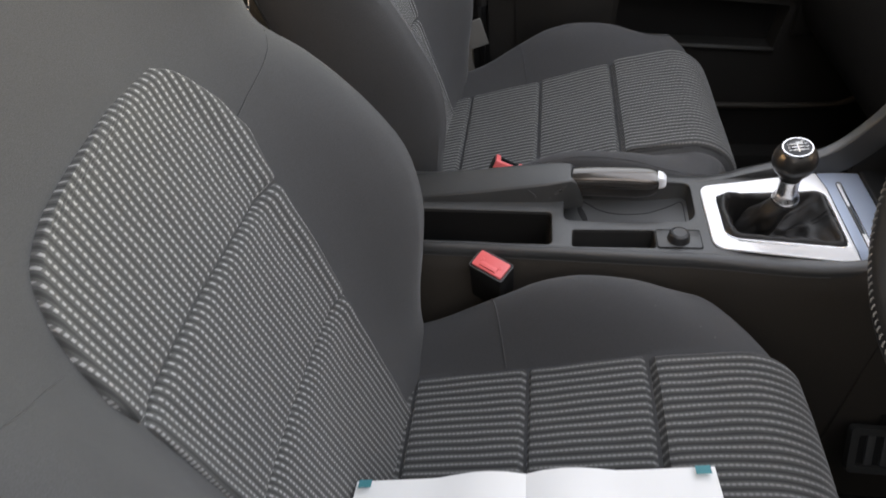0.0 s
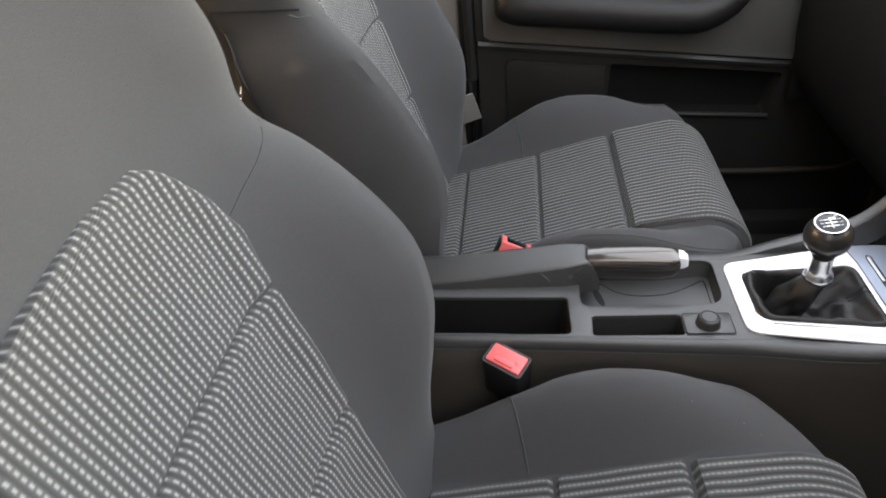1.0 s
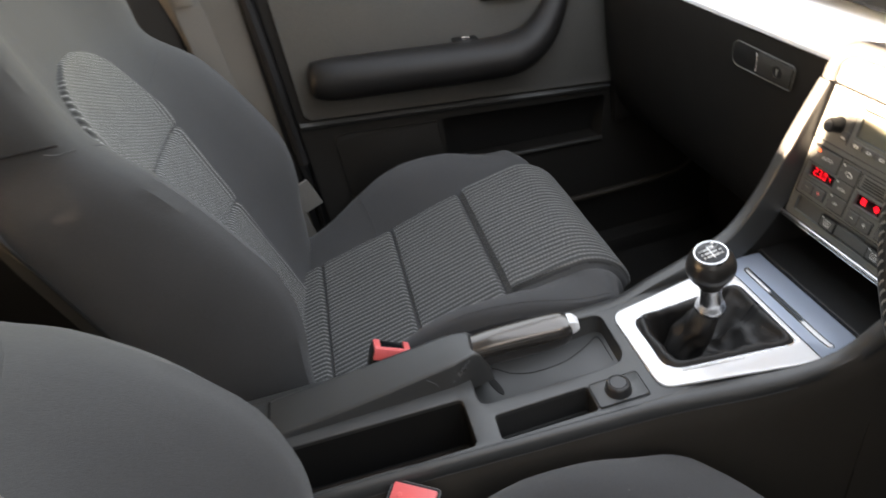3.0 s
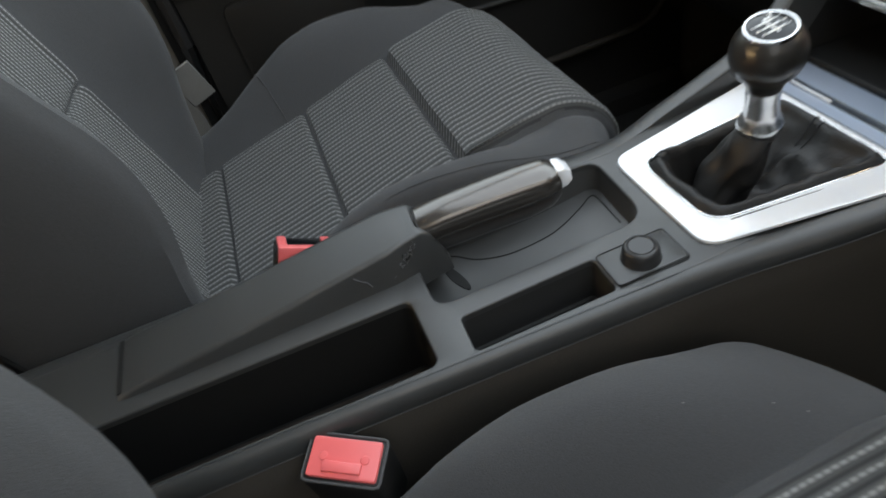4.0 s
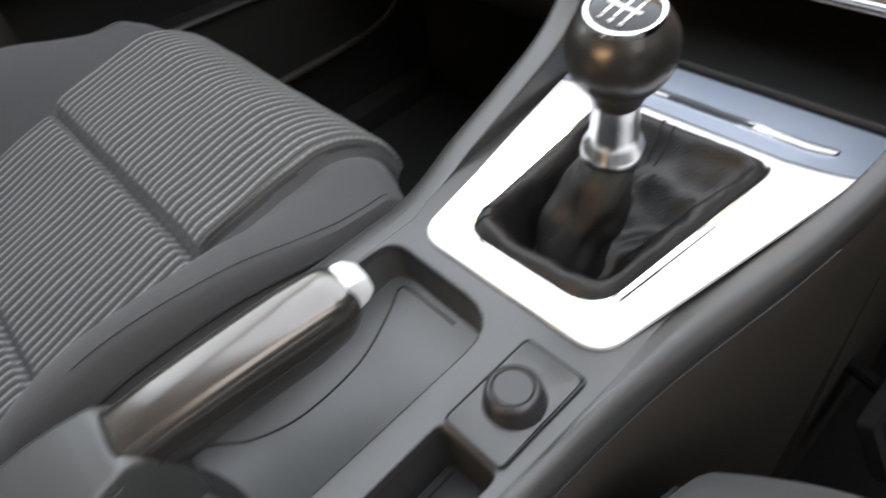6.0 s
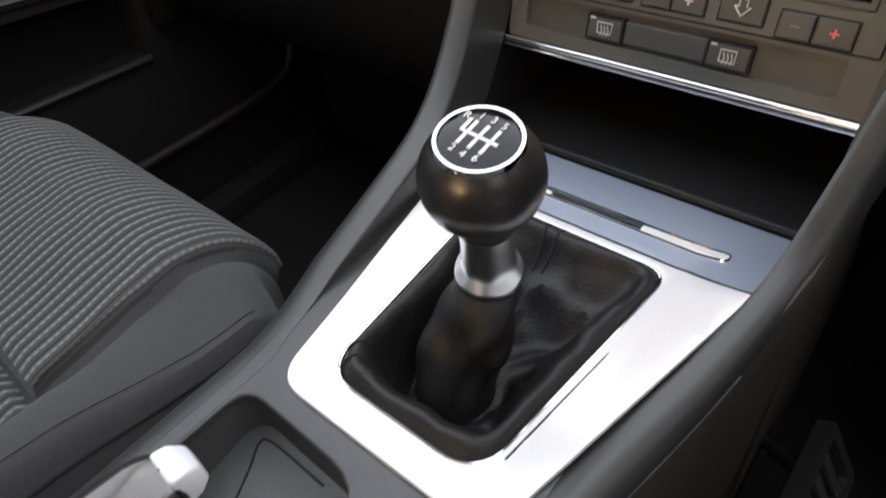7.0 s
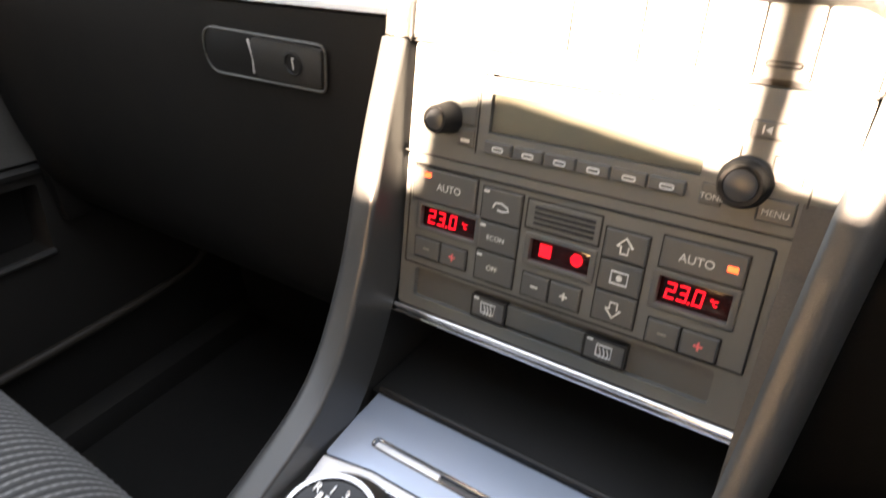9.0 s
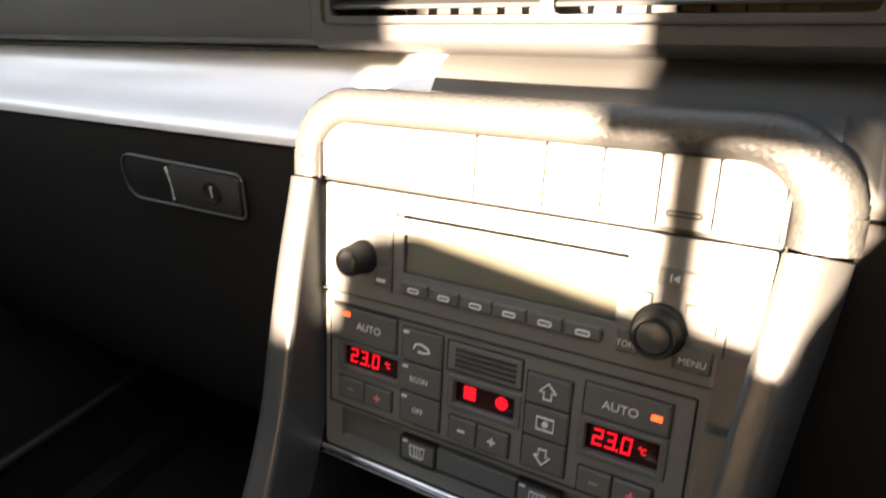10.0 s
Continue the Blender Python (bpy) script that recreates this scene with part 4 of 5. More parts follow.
for sg in (-1, 1):
    col = min(range(n_b), key=lambda i: abs(boot_edge[i].x - (0.4605 if sg > 0 else 0.345)) + abs(boot_edge[i].y - (0.004 if sg > 0 else 0.039)))
    for off in (0, 2):
        a = [r[(col + off) % n_b] for r in rings[1:15 if sg > 0 else 10]]
        part("seam", tube([(p[0], p[1], p[2] + 0.0003) for p in a], 0.0006, 6), SEAM, boot)
part("stalk", lathe([(0.0125, -0.006), (0.0142, -0.003), (0.0146, 0.001), (0.0138, 0.0045), (0.0116, 0.008), (0.0107, 0.014), (0.0103, 0.024), (0.0107, 0.032), (0.0107, 0.036)], 36, LEV), SATIN, lever, "satin metal stalk with flared collar")
prof = [(0.011, 0.033)]
for k in range(1, 15):
    th = -math.pi / 2 + 0.55 + (math.pi - 0.55 - 0.75) * k / 14
    prof.append((0.0222 * math.cos(th), HL - 0.0185 + 0.0215 * math.sin(th) + 0.0015))
prof += [(0.0153, HL - 0.0005)]
knob = part("knob", lathe(prof, 40, LEV), KNOB, lever, "round black leather knob")
part("ring", lathe([(0.0152, HL - 0.003), (0.0155, HL - 0.0008), (0.0149, HL + 0.0008), (0.0136, HL + 0.0008), (0.0132, HL - 0.001)], 40, LEV), CHROME, knob, "polished chrome ring")
part("cap", lathe([(0.0134, HL - 0.002), (0.0132, HL), (0.010, HL + 0.0007), (0.005, HL + 0.001), (0.0005, HL + 0.0011)], 40, LEV), GLOSS, knob, "glossy black cap with shift pattern")
CAPM = LEV @ Matrix.Translation((0, 0, HL + 0.0012))
# local x of the cap towards the car's right, local y ahead
right = Vector((0, -1, 0))
right = (right - AX * right.dot(AX)).normalized()
ahead = AX.cross(right)
CAPM = Matrix(((right.x, ahead.x, AX.x, 0), (right.y, ahead.y, AX.y, 0), (right.z, ahead.z, AX.z, 0), (0, 0, 0, 1)))
CAPM.translation = TIP + AX * 0.0011
lines = merge(box((0.0145, 0.0013, 0.0003)), *[box((0.0013, 0.0115, 0.0003), (x, 0, 0)) for x in (-0.0045, 0.0, 0.0045)], box((0.0013, 0.0058, 0.0003), (-0.0068, 0.0028, 0)))
bmesh.ops.transform(lines, matrix=CAPM, verts=lines.verts)
part("shift_pattern", lines, PRINT, knob, smooth=False)
for tx, px, py in (("1", -0.0045, 0.0080), ("3", 0.0, 0.0086), ("5", 0.0045, 0.0080), ("2", -0.0045, -0.0080), ("4", 0.0, -0.0086), ("6", 0.0045, -0.0080), ("R", -0.0090, 0.0062)):
    lettering(tx, 0.0042, CAPM @ Matrix.Translation((px, py, 0.0)), PRINT, knob)

# ---- hand brake ----
brake = thing("hand_brake", "hand brake lever with glossy dark grip and bright button", "hand brake")
A, B = Vector((0.141, 0.0472, 0.5665)), Vector((0.2645, 0.0335, 0.577))
ax = (B - A).normalized()
sd = ax.cross(Vector((0, 0, 1))).normalized()
upv = sd.cross(ax)


def brake_section(t, lo, hi, grow):
    """The outline of the lever at t of its length, from the angle lo to hi round it."""
    c = A.lerp(B, t) + upv * 0.0015 * math.sin(math.pi * t)
    hw = interp(t, (0, 0.04, 0.3, 0.8, 0.95, 1), (0.0120, 0.0132, 0.0148, 0.0156, 0.0150, 0.0122)) + grow
    top = interp(t, (0, 0.04, 0.35, 0.8, 0.95, 1), (0.0096, 0.0112, 0.0138, 0.0140, 0.0130, 0.0104)) + grow
    low = interp(t, (0, 0.04, 0.4, 0.8, 0.95, 1), (0.0190, 0.0200, 0.0222, 0.0225, 0.0190, 0.0130)) + grow
    out = []
    for k in range(17):
        a = lo + (hi - lo) * k / 16
        s = math.sin(a)
        out.append(c + sd * hw * math.copysign(abs(math.cos(a)) ** 0.6, math.cos(a)) + upv * (top if s > 0 else low) * math.copysign(abs(s) ** (0.8 if s > 0 else 1.0), s))
    return out


ts = steps(0.19, 1, 24)
part("neck", loft([brake_section(t, math.radians(-180), math.radians(178), -0.0025) for t in steps(0, 0.2, 4)]), BLACK, brake, "dark neck inside the cover")
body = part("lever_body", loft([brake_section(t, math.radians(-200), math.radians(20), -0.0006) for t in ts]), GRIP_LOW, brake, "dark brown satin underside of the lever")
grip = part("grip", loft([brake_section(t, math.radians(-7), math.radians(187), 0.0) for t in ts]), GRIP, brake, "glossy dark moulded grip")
part("joint", tube([(A.lerp(B, 0.20) + (p - A.lerp(B, 0.20)) * 1.005) for p in brake_section(0.20, math.radians(-180), math.radians(180), 0.0)], 0.0011, 6), BLACK, grip, "dark gap at the end of the grip")
for sg in (0, 16):
    part("joint", tube([brake_section(t, math.radians(-7), math.radians(187), 0.0)[sg] for t in ts[:-1]], 0.0008, 6), BLACK, grip)
BT = Matrix.Translation(B) @ ax.to_track_quat("Z", "Y").to_matrix().to_4x4()
part("collar", lathe([(0.0098, -0.002), (0.0100, 0.001), (0.0086, 0.0018)], 24, BT), BLACK, grip)
facets = []
for d, hw, up_, dn in ((0.0, 0.0088, 0.0076, 0.0072), (0.0012, 0.0092, 0.0080, 0.0074), (0.0055, 0.0088, 0.0070, 0.0070), (0.0092, 0.0070, 0.0036, 0.0058), (0.0100, 0.0060, 0.0028, 0.0050)):
    sec = rounded([(-hw, -dn), (hw, -dn), (hw * 0.86, up_), (-hw * 0.86, up_)], 0.0018, 3)
    facets.append([B + upv * (0.0022 + q) + sd * p + ax * d for p, q in sec])
part("button", loft(facets), SILVER, brake, "bright silver wedge-shaped push button")


# ---- dashboard ----
UPD = Vector((0.27, 0, 1)).normalized()
OUT = Vector((-UPD.z, 0, UPD.x))
DM = Matrix(((0, UPD.x, OUT.x, 0.536), (-1, 0, 0, 0), (0, UPD.z, OUT.z, 0.600), (0, 0, 0, 1)))      # across to the car's right, up the face, towards the seats

dash = thing("dashboard", "dark grey soft plastic dashboard", "dashboard")


def dash_sweep(profile, y0, y1, n=12, bow=0.0):
    """A dashboard moulding of one section across the car."""
    rings = []
    for y in steps(y0, y1, n):
        rings.append([(x - bow * (1 - (y / 0.7) ** 2), y, z) for x, z in profile])
    return loft(rings)


upper = smooth_line([(0.660, 0.7865, 0), (0.644, 0.7870, 0), (0.634, 0.7915, 0), (0.6325, 0.800, 0), (0.640, 0.85, 0), (0.655, 0.885, 0), (0.72, 0.905, 0), (0.95, 0.87, 0)], 4)
part("upper_pad", dash_sweep([(p.x, p.y) for p in upper] + [(0.95, 0.7865), (0.70, 0.7865)], 0.136, 0.73), DASH, dash, "dark grained upper pad")
part("upper_pad", dash_sweep([(p.x, p.y) for p in upper] + [(0.95, 0.7865), (0.70, 0.7865)], -0.72, -0.136), DASH, dash, "dark grained upper pad")
part("upper_pad", dash_sweep([(0.648, 0.868), (0.655, 0.885), (0.72, 0.905), (0.95, 0.87), (0.95, 0.79), (0.70, 0.79), (0.70, 0.868)], -0.1358, 0.1358), DASH, dash, "dark grained upper pad")
ledge = smooth_line([(0.597, 0.744, 0), (0.5985, 0.7495, 0), (0.604, 0.7525, 0), (0.622, 0.758, 0), (0.636, 0.767, 0), (0.645, 0.777, 0), (0.662, 0.7835, 0)], 4)
mid = smooth_line([(0.597, 0.744, 0), (0.590, 0.770, 0), (0.599, 0.7750, 0), (0.612, 0.7735, 0), (0.628, 0.7735, 0), (0.642, 0.7785, 0), (0.662, 0.7835, 0)], 4)


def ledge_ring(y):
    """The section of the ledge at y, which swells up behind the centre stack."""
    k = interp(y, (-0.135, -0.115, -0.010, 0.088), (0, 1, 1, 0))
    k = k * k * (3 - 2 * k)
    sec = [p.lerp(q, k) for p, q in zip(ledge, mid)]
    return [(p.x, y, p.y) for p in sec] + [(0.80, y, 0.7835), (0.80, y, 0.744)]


part("ledge", loft([ledge_ring(y) for y in steps(0.065, 0.73, 52)]), SILVER, dash, "silver trim ledge below the upper pad")
# same ledge in the shaded paint, where it lies out of the sun
part("ledge", loft([ledge_ring(y) for y in steps(-0.72, 0.0648, 60)]), SHADED_LEDGE, dash, "silver trim ledge behind the centre stack, darkened for shade")
part("joint", tube([(0.6475, y, 0.7845) for y in steps(-0.72, 0.73, 12)], 0.0016, 6), BLACK, dash, "dark joint under the pad")
knee = smooth_line([(0.82, 0.42, 0), (0.68, 0.44, 0), (0.625, 0.49, 0), (0.603, 0.58, 0), (0.598, 0.70, 0), (0.5985, 0.7415, 0)], 5)
glove = part("glove_box", dash_sweep([(p.x, p.y) for p in knee] + [(0.82, 0.7415)], 0.098, 0.70), SHADED_GLOVE, dash, "dark glove box lid")
part("knee_panel", dash_sweep([(p.x, p.y) for p in knee] + [(0.82, 0.7415)], -0.70, -0.098), SHADED_GLOVE, dash, "dark knee panel below the steering wheel")
part("side_panel", span(0.615, 0.86, 0.703, 0.728, 0.44, 0.80, 0.01), SHADED_GLOVE, dash)
part("side_panel", span(0.60, 0.86, -0.74, -0.703, 0.40, 0.80, 0.01), DOOR, dash)
# glove box handle: a scooped recess with a flap and lock
GM = Matrix(((0, 0, -1, 0.5975), (-1, 0, 0, 0), (0, 1, 0, 0), (0, 0, 0, 1)))
scoop = rounded([(-0.298, 0.6925), (-0.182, 0.6925), (-0.177, 0.722), (-0.296, 0.7245)], [0.0145, 0.006, 0.006, 0.0155], 9)
part("handle_recess", prism(scoop, -0.004, 0.0012, GM, 0.0008), BLACK, glove, "dark scooped handle recess")
rim3 = [GM @ Vector((x, y, 0.0014)) for x, y in scoop]
part("recess_rim", tube(rim3 + [rim3[0]], 0.0009, 6), KEYCAP, glove, "lighter grey rim")
flap = part("handle", prism(rounded([(-0.246, 0.6955), (-0.184, 0.6950), (-0.179, 0.7198), (-0.244, 0.7218)], [0.006, 0.003, 0.003, 0.006], 5), 0.001, 0.0034, GM, 0.0012), HANDLE, glove, "dark flap handle")
part("handle_edge", tube([GM @ Vector((-0.2462 + 0.0016 * math.sin(math.pi * k), 0.6975 + 0.0225 * k, 0.0030)) for k in steps(0, 1, 10)], 0.0009, 6), MARK, flap)
LK = GM @ Matrix.Translation((-0.2055, 0.7085, 0.0034))
part("lock", lathe([(0.0078, -0.002), (0.0078, 0.0008), (0.0066, 0.0012), (0.0062, 0.0004), (0.0004, 0.0004)], 28, LK), BLACK, flap, "round key lock")
part("lock_slot", merge(box((0.0010, 0.0070, 0.0004), (0, 0, 0.0007)), box((0.0024, 0.0010, 0.0004), (0.001, 0.0035, 0.0008))), MARK, flap).matrix_local = LK

# ---- frame round the centre stack ----
stack = thing("centre_stack_frame", "grained grey plastic frame round radio and climate panel", "trim")


def stack_ring(p, tan, face, w, d):
    side = tan.cross(face).normalized()
    sec = rounded([(-w / 2, -d), (w / 2, -d), (w / 2, 0), (-w / 2, 0)], [0.001, 0.001, w * 0.42, w * 0.42], 5)
    return [p + side * a + face * b for a, b in sec]


b0 = 0.1458
hoop, h_w, h_t = [], 0.1085, 0.1800
for a, b in [(-h_w, b0)] + [(-h_w, b0 + 0.012)] + [(-h_w + 0.026 * (1 - math.cos(th)), h_t - 0.026 + 0.026 * math.sin(th)) for th in steps(0, math.pi / 2, 8)] + [(x, h_t) for x in steps(-0.07, 0.07, 8)] + [(h_w - 0.026 * (1 - math.cos(th)), h_t - 0.026 + 0.026 * math.sin(th)) for th in steps(math.pi / 2, 0, 8)] + [(h_w, b0 + 0.012), (h_w, b0)]:
    hoop.append(DM @ Vector(((a + h_w) / (2 * h_w) * 0.2190 - 0.1000, b, 0.005)))
rings = []
for i, p in enumerate(hoop):
    t = (hoop[min(i + 1, len(hoop) - 1)] - hoop[max(i - 1, 0)]).normalized()
    rings.append(stack_ring(p, t, OUT, interp(-p.y, (-0.0975, -0.07, 0.09, 0.119), (0.0165, 0.0158, 0.0165, 0.0220)), 0.04))
part("hoop", loft(rings), HOOP, stack, "rounded hoop over the switches")
edge = [DM @ Vector((a, b, 0.0012)) for a, b in rounded([(-0.0915, 0.1455), (-0.0915, 0.1735), (0.1072, 0.1735), (0.1072, 0.1455)], [0.0005, 0.012, 0.012, 0.0005], 8)]
part("reveal", tube(edge, 0.0012, 6), BLACK, stack, "dark joint inside the hoop")

# storage recess below the climate panel
recess = thing("storage_recess", "black open storage recess above the ashtray lid", "storage")
part("recess_floor", span(0.512, 0.66, -0.094, 0.094, 0.535, 0.5535), BLACK, recess)
part("recess_back", span(0.64, 0.66, -0.094, 0.094, 0.5535, 0.61), BLACK, recess)
part("recess_top", span(0.545, 0.66, -0.094, 0.094, 0.602, 0.61), BLACK, recess)
part("lip", tube([(0.5135, y, TOP + 0.003) for y in steps(-0.088, 0.088, 4)], 0.002, 8), BLACK, recess)


def rect(a0, a1, b0, b1, r=0.0006):
    return rounded([(a0, b0), (a1, b0), (a1, b1), (a0, b1)], r, 2)


def key(a0, a1, b0, b1, depth, material, parent, name="button", label="", bevel=0.0008, base=-0.004, cut=0.0):
    pts = [(a0, b0), (a1, b0), (a1, b1 - cut), (a1 - cut, b1), (a0, b1)] if cut else [(a0, b0), (a1, b0), (a1, b1), (a0, b1)]
    part("gap", prism(rect(a0 - 0.0007, a1 + 0.0007, b0 - 0.0007, b1 + 0.0007), base, 0.0003), BLACK, parent, smooth=False)
    return part(name, prism(rounded(pts, 0.0006, 2), base, depth, None, bevel), material, parent, label, smooth=False)


# ---- climate control unit ----
climate = thing("climate_control", "dark climate control panel with three glowing red displays", "climate control", DM)
holes = [rect(-0.0795, -0.0415, 0.0497, 0.0640), rect(-0.0145, 0.0185, 0.0500, 0.0635), rect(0.0475, 0.0805, 0.0487, 0.0640), rect(-0.0785, 0.0795, 0.0110, 0.0278, 0.002)]
part("faceplate", plate(rounded([(-0.0885, 0.0045), (0.0955, 0.0045), (0.1040, 0.0895), (-0.0885, 0.0895)], 0.002, 2), holes, -0.02, 0.0, -0.004), FACE, climate)
part("backing", span(-0.09, 0.09, 0.008, 0.086, -0.006, -0.0035), KEYCAP, climate)
part("rim", merge(*[tube([(x, y, 0.0002) for x, y in r + r[:1]], 0.0005, 5) for r in [rect(-0.0855, 0.0895, 0.0300, 0.0845, 0.001)]]), BLACK, climate)
STROKES = {"2": [(-1, 1), (1, 1), (1, 0), (-1, 0), (-1, -1), (1, -1)], "3": [(-1, 1), (1, 1), (1, 0), (-0.7, 0), (1, 0), (1, -1), (-1, -1)], "0": [(-1, -1), (-1, 1), (1, 1), (1, -1), (-1, -1)]}


def stroke(path, x, y, h, w):
    """A flat bent stroke through points given in halves of the sign's width and height."""
    t = h * 0.066
    rings = []
    pts = [Vector((x + a * w / 2, y + b * h / 2, 0)) for a, b in path]
    for i, p in enumerate(pts):
        u = (p - pts[i - 1]).normalized() if i else (pts[1] - p).normalized()
        v = (pts[i + 1] - p).normalized() if i < len(pts) - 1 else u
        n1, n2 = Vector((-u.y, u.x, 0)), Vector((-v.y, v.x, 0))
        if (u + v).length < 0.1:
            m = n1
        else:
            m = (n1 + n2).normalized()
            m = m / max(0.5, m.dot(n1))
        e = u * t if i == len(pts) - 1 else (-v * t if i == 0 else Vector((0, 0, 0)))
        rings.append([p + e + m * t + Vector((0, 0, 0.00015)), p + e - m * t + Vector((0, 0, 0.00015)), p + e - m * t - Vector((0, 0, 0.00015)), p + e + m * t - Vector((0, 0, 0.00015))])
    return [loft(rings)]


def segments(ch, x, y, h, w):
    return stroke(STROKES[ch], x, y, h, w)


def display(a0, a1, b0, b1):
    d = part("display", prism(rect(a0, a1, b0, b1), -0.004, -0.0022, None, 0.0003), WINDOW, climate, "dark red display window")
    part("bezel", plate(rect(a0 - 0.0030, a1 + 0.0030, b0 - 0.0026, b1 + 0.0024, 0.0008), [rect(a0, a1, b0, b1, 0.0005)], -0.003, 0.0008, -0.0028, None, 0.0005), KEYCAP, d)
    return d


def temperature(a0, a1, b0, b1):
    d = display(a0, a1, b0, b1)
    w, cx, cy, h = a1 - a0, (a0 + a1) / 2, (b0 + b1) / 2, 0.0066
    x0 = a0 + w * 0.17
    st = w * 0.178
    xd = x0 + 3.35 * st
    pieces = [("digit", segments("2", x0, cy, h, 0.0033)), ("digit", segments("3", x0 + st, cy, h, 0.0033)), ("digit", segments("0", x0 + 2.2 * st, cy, h, 0.0033)), ("point", [box((0.0010, 0.0010, 0.0003), (x0 + 1.58 * st, cy - h / 2, 0))]),
              ("degree_sign", [tube([(xd - 0.0008 + 0.0005 * math.cos(q), cy + 0.0010 + 0.0005 * math.sin(q), 0) for q in steps(0, 2 * math.pi, 8)], 0.00022, 4), tube([(xd + 0.0011 + 0.0010 * math.cos(q), cy - 0.0002 + 0.0012 * math.sin(q), 0) for q in steps(0.9, 5.4, 8)], 0.00030, 4)])]
    for name, bms in pieces:
        bm = merge(*bms)
        bmesh.ops.transform(bm, matrix=Matrix.Translation((0, 0, -0.0019)) @ Matrix(((1, 0.08, 0, -0.08 * cy), (0, 1, 0, 0), (0, 0, 1, 0), (0, 0, 0, 1))), verts=bm.verts)
        part(name, bm, LIT, d, "glowing red sign of 23.0 °C", smooth=False)


temperature(-0.0775, -0.0438, 0.0517, 0.0630)
temperature(0.0492, 0.0790, 0.0495, 0.0622)
md = display(-0.0128, 0.0175, 0.0510, 0.0622)
icon = [box((0.0060, 0.0062, 0.0003), (-0.0055, 0.0568, -0.0019))] + [box((0.0058, 0.0026, 0.0003), (0.0105, 0.0568, -0.0019), 0, 1, pose(0, 0, 0, 0, 0, a)) for a in (20, 80, 140)]
part("symbols", merge(*icon), LIT, md, "glowing red symbols", smooth=False)

for a0, a1, b0, b1, text, tx, ty, lx, ly in ((-0.0830, -0.0450, 0.0660, 0.0832, "AUTO", -0.0610, 0.0748, -0.0745, 0.0798), (0.0478, 0.0815, 0.0660, 0.0795, "AUTO", 0.0625, 0.0722, 0.0765, 0.0730)):
    k = key(a0, a1, b0, b1, 0.0012, KEYCAP, climate)
    lettering(text, 0.0052, Matrix.Translation((tx, ty, 0.0014)), MARK, k)
    part("lamp", box((0.0042, 0.0024, 0.0004), (lx, ly, 0.0014), 0.0003), LED, k, "glowing orange lamp")
for b0, b1, text in ((0.0650, 0.0812, ""), (0.0495, 0.0640, "ECON"), (0.0335, 0.0485, "OFF")):
    k = key(-0.0412, -0.0195, b0, b1, 0.0012, KEYCAP, climate)
    if text:
        lettering(text, 0.0036, Matrix.Translation((-0.0312, (b0 + b1) / 2 - 0.0003, 0.0014)), MARK, k)
    else:
        sym = merge(tube([(-0.0345, 0.0722, 0.0014), (-0.0335, 0.0745, 0.0014), (-0.0305, 0.0750, 0.0014), (-0.0268, 0.0735, 0.0014), (-0.0258, 0.0718, 0.0014), (-0.029, 0.0710, 0.0014), (-0.032, 0.0712, 0.0014)], 0.0005, 5))
        part("symbol", sym, MARK, k)
    part("lamp_window", box((0.0030, 0.0012, 0.0003), (-0.0390, b1 - 0.0018, 0.0013)), MARK, k)
    part("joint", box((0.012, 0.0009, 0.0004), (-0.028, b0 - 0.0003, 0.0006)), BLACK, k)
for b0, b1, up in ((0.0635, 0.0768, 1), (0.0485, 0.0625, 0), (0.0335, 0.0475, -1)):
    k = key(0.0228, 0.0422, b0, b1, 0.0012, KEYCAP, climate)
    c = (b0 + b1) / 2
    if up:
        pts = [(-0.0036, 0.0), (0.0, 0.0040), (0.0036, 0.0), (0.0017, 0.0), (0.0017, -0.0032), (-0.0017, -0.0032), (-0.0017, 0.0)]
        pts = [(0.0325 + x, c + up * y, 0.0015) for x, y in pts]
    else:
        pts = [(0.0325 + x, c + y, 0.0015) for x, y in ((-0.0038, -0.0028), (0.0038, -0.0028), (0.0038, 0.0028), (-0.0038, 0.0028))]
        part("symbol", lathe([(0.0014, 0.0012), (0.0014, 0.0017), (0.0001, 0.0017)], 12, Matrix.Translation((0.0325, c, 0))), MARK, k)
    part("symbol", tube(pts + [pts[0]], 0.00045, 5), MARK, k)
    part("lamp_window", box((0.0026, 0.0010, 0.0003), (0.0400, b1 - 0.0016, 0.0013)), KEYCAP, k)
grille = key(-0.0165, 0.0200, 0.0670, 0.0806, 0.0006, FACE, climate, "grille", "slotted sensor grille")
for i in range(4):
    part("slot", box((0.030, 0.0014, 0.0006), (0.0025, 0.0700 + 0.0025 * i, 0.0007), 0.0002), RUBBER, grille)
for x0, xm, x1, b0, b1 in ((-0.0792, -0.0630, -0.0470, 0.0350, 0.0455), (-0.0140, 0.0005, 0.0162, 0.0332, 0.0445), (0.0485, 0.0628, 0.0785, 0.0312, 0.0420)):
    mm = MARK if x0 == -0.0140 else None
    for s, (p0, p1) in enumerate(((x0, xm - 0.0004), (xm + 0.0004, x1))):
        k = key(p0, p1, b0, b1, 0.0016, KEYCAP, climate)
        c, e = (p0 + p1) / 2, (b0 + b1) / 2
        sign = [box((0.0038, 0.0009, 0.0003), (c, e, 0.0018))] + ([box((0.0009, 0.0038, 0.0003), (c, e, 0.0018))] if s else [])
        part("symbol", merge(*sign), mm or (RED if s else TRIM), k, smooth=False)
part("blank", prism(rect(-0.0208, 0.0213, 0.0128, 0.0238), -0.004, -0.0006, None, 0.0008), KEYCAP, climate, smooth=False)
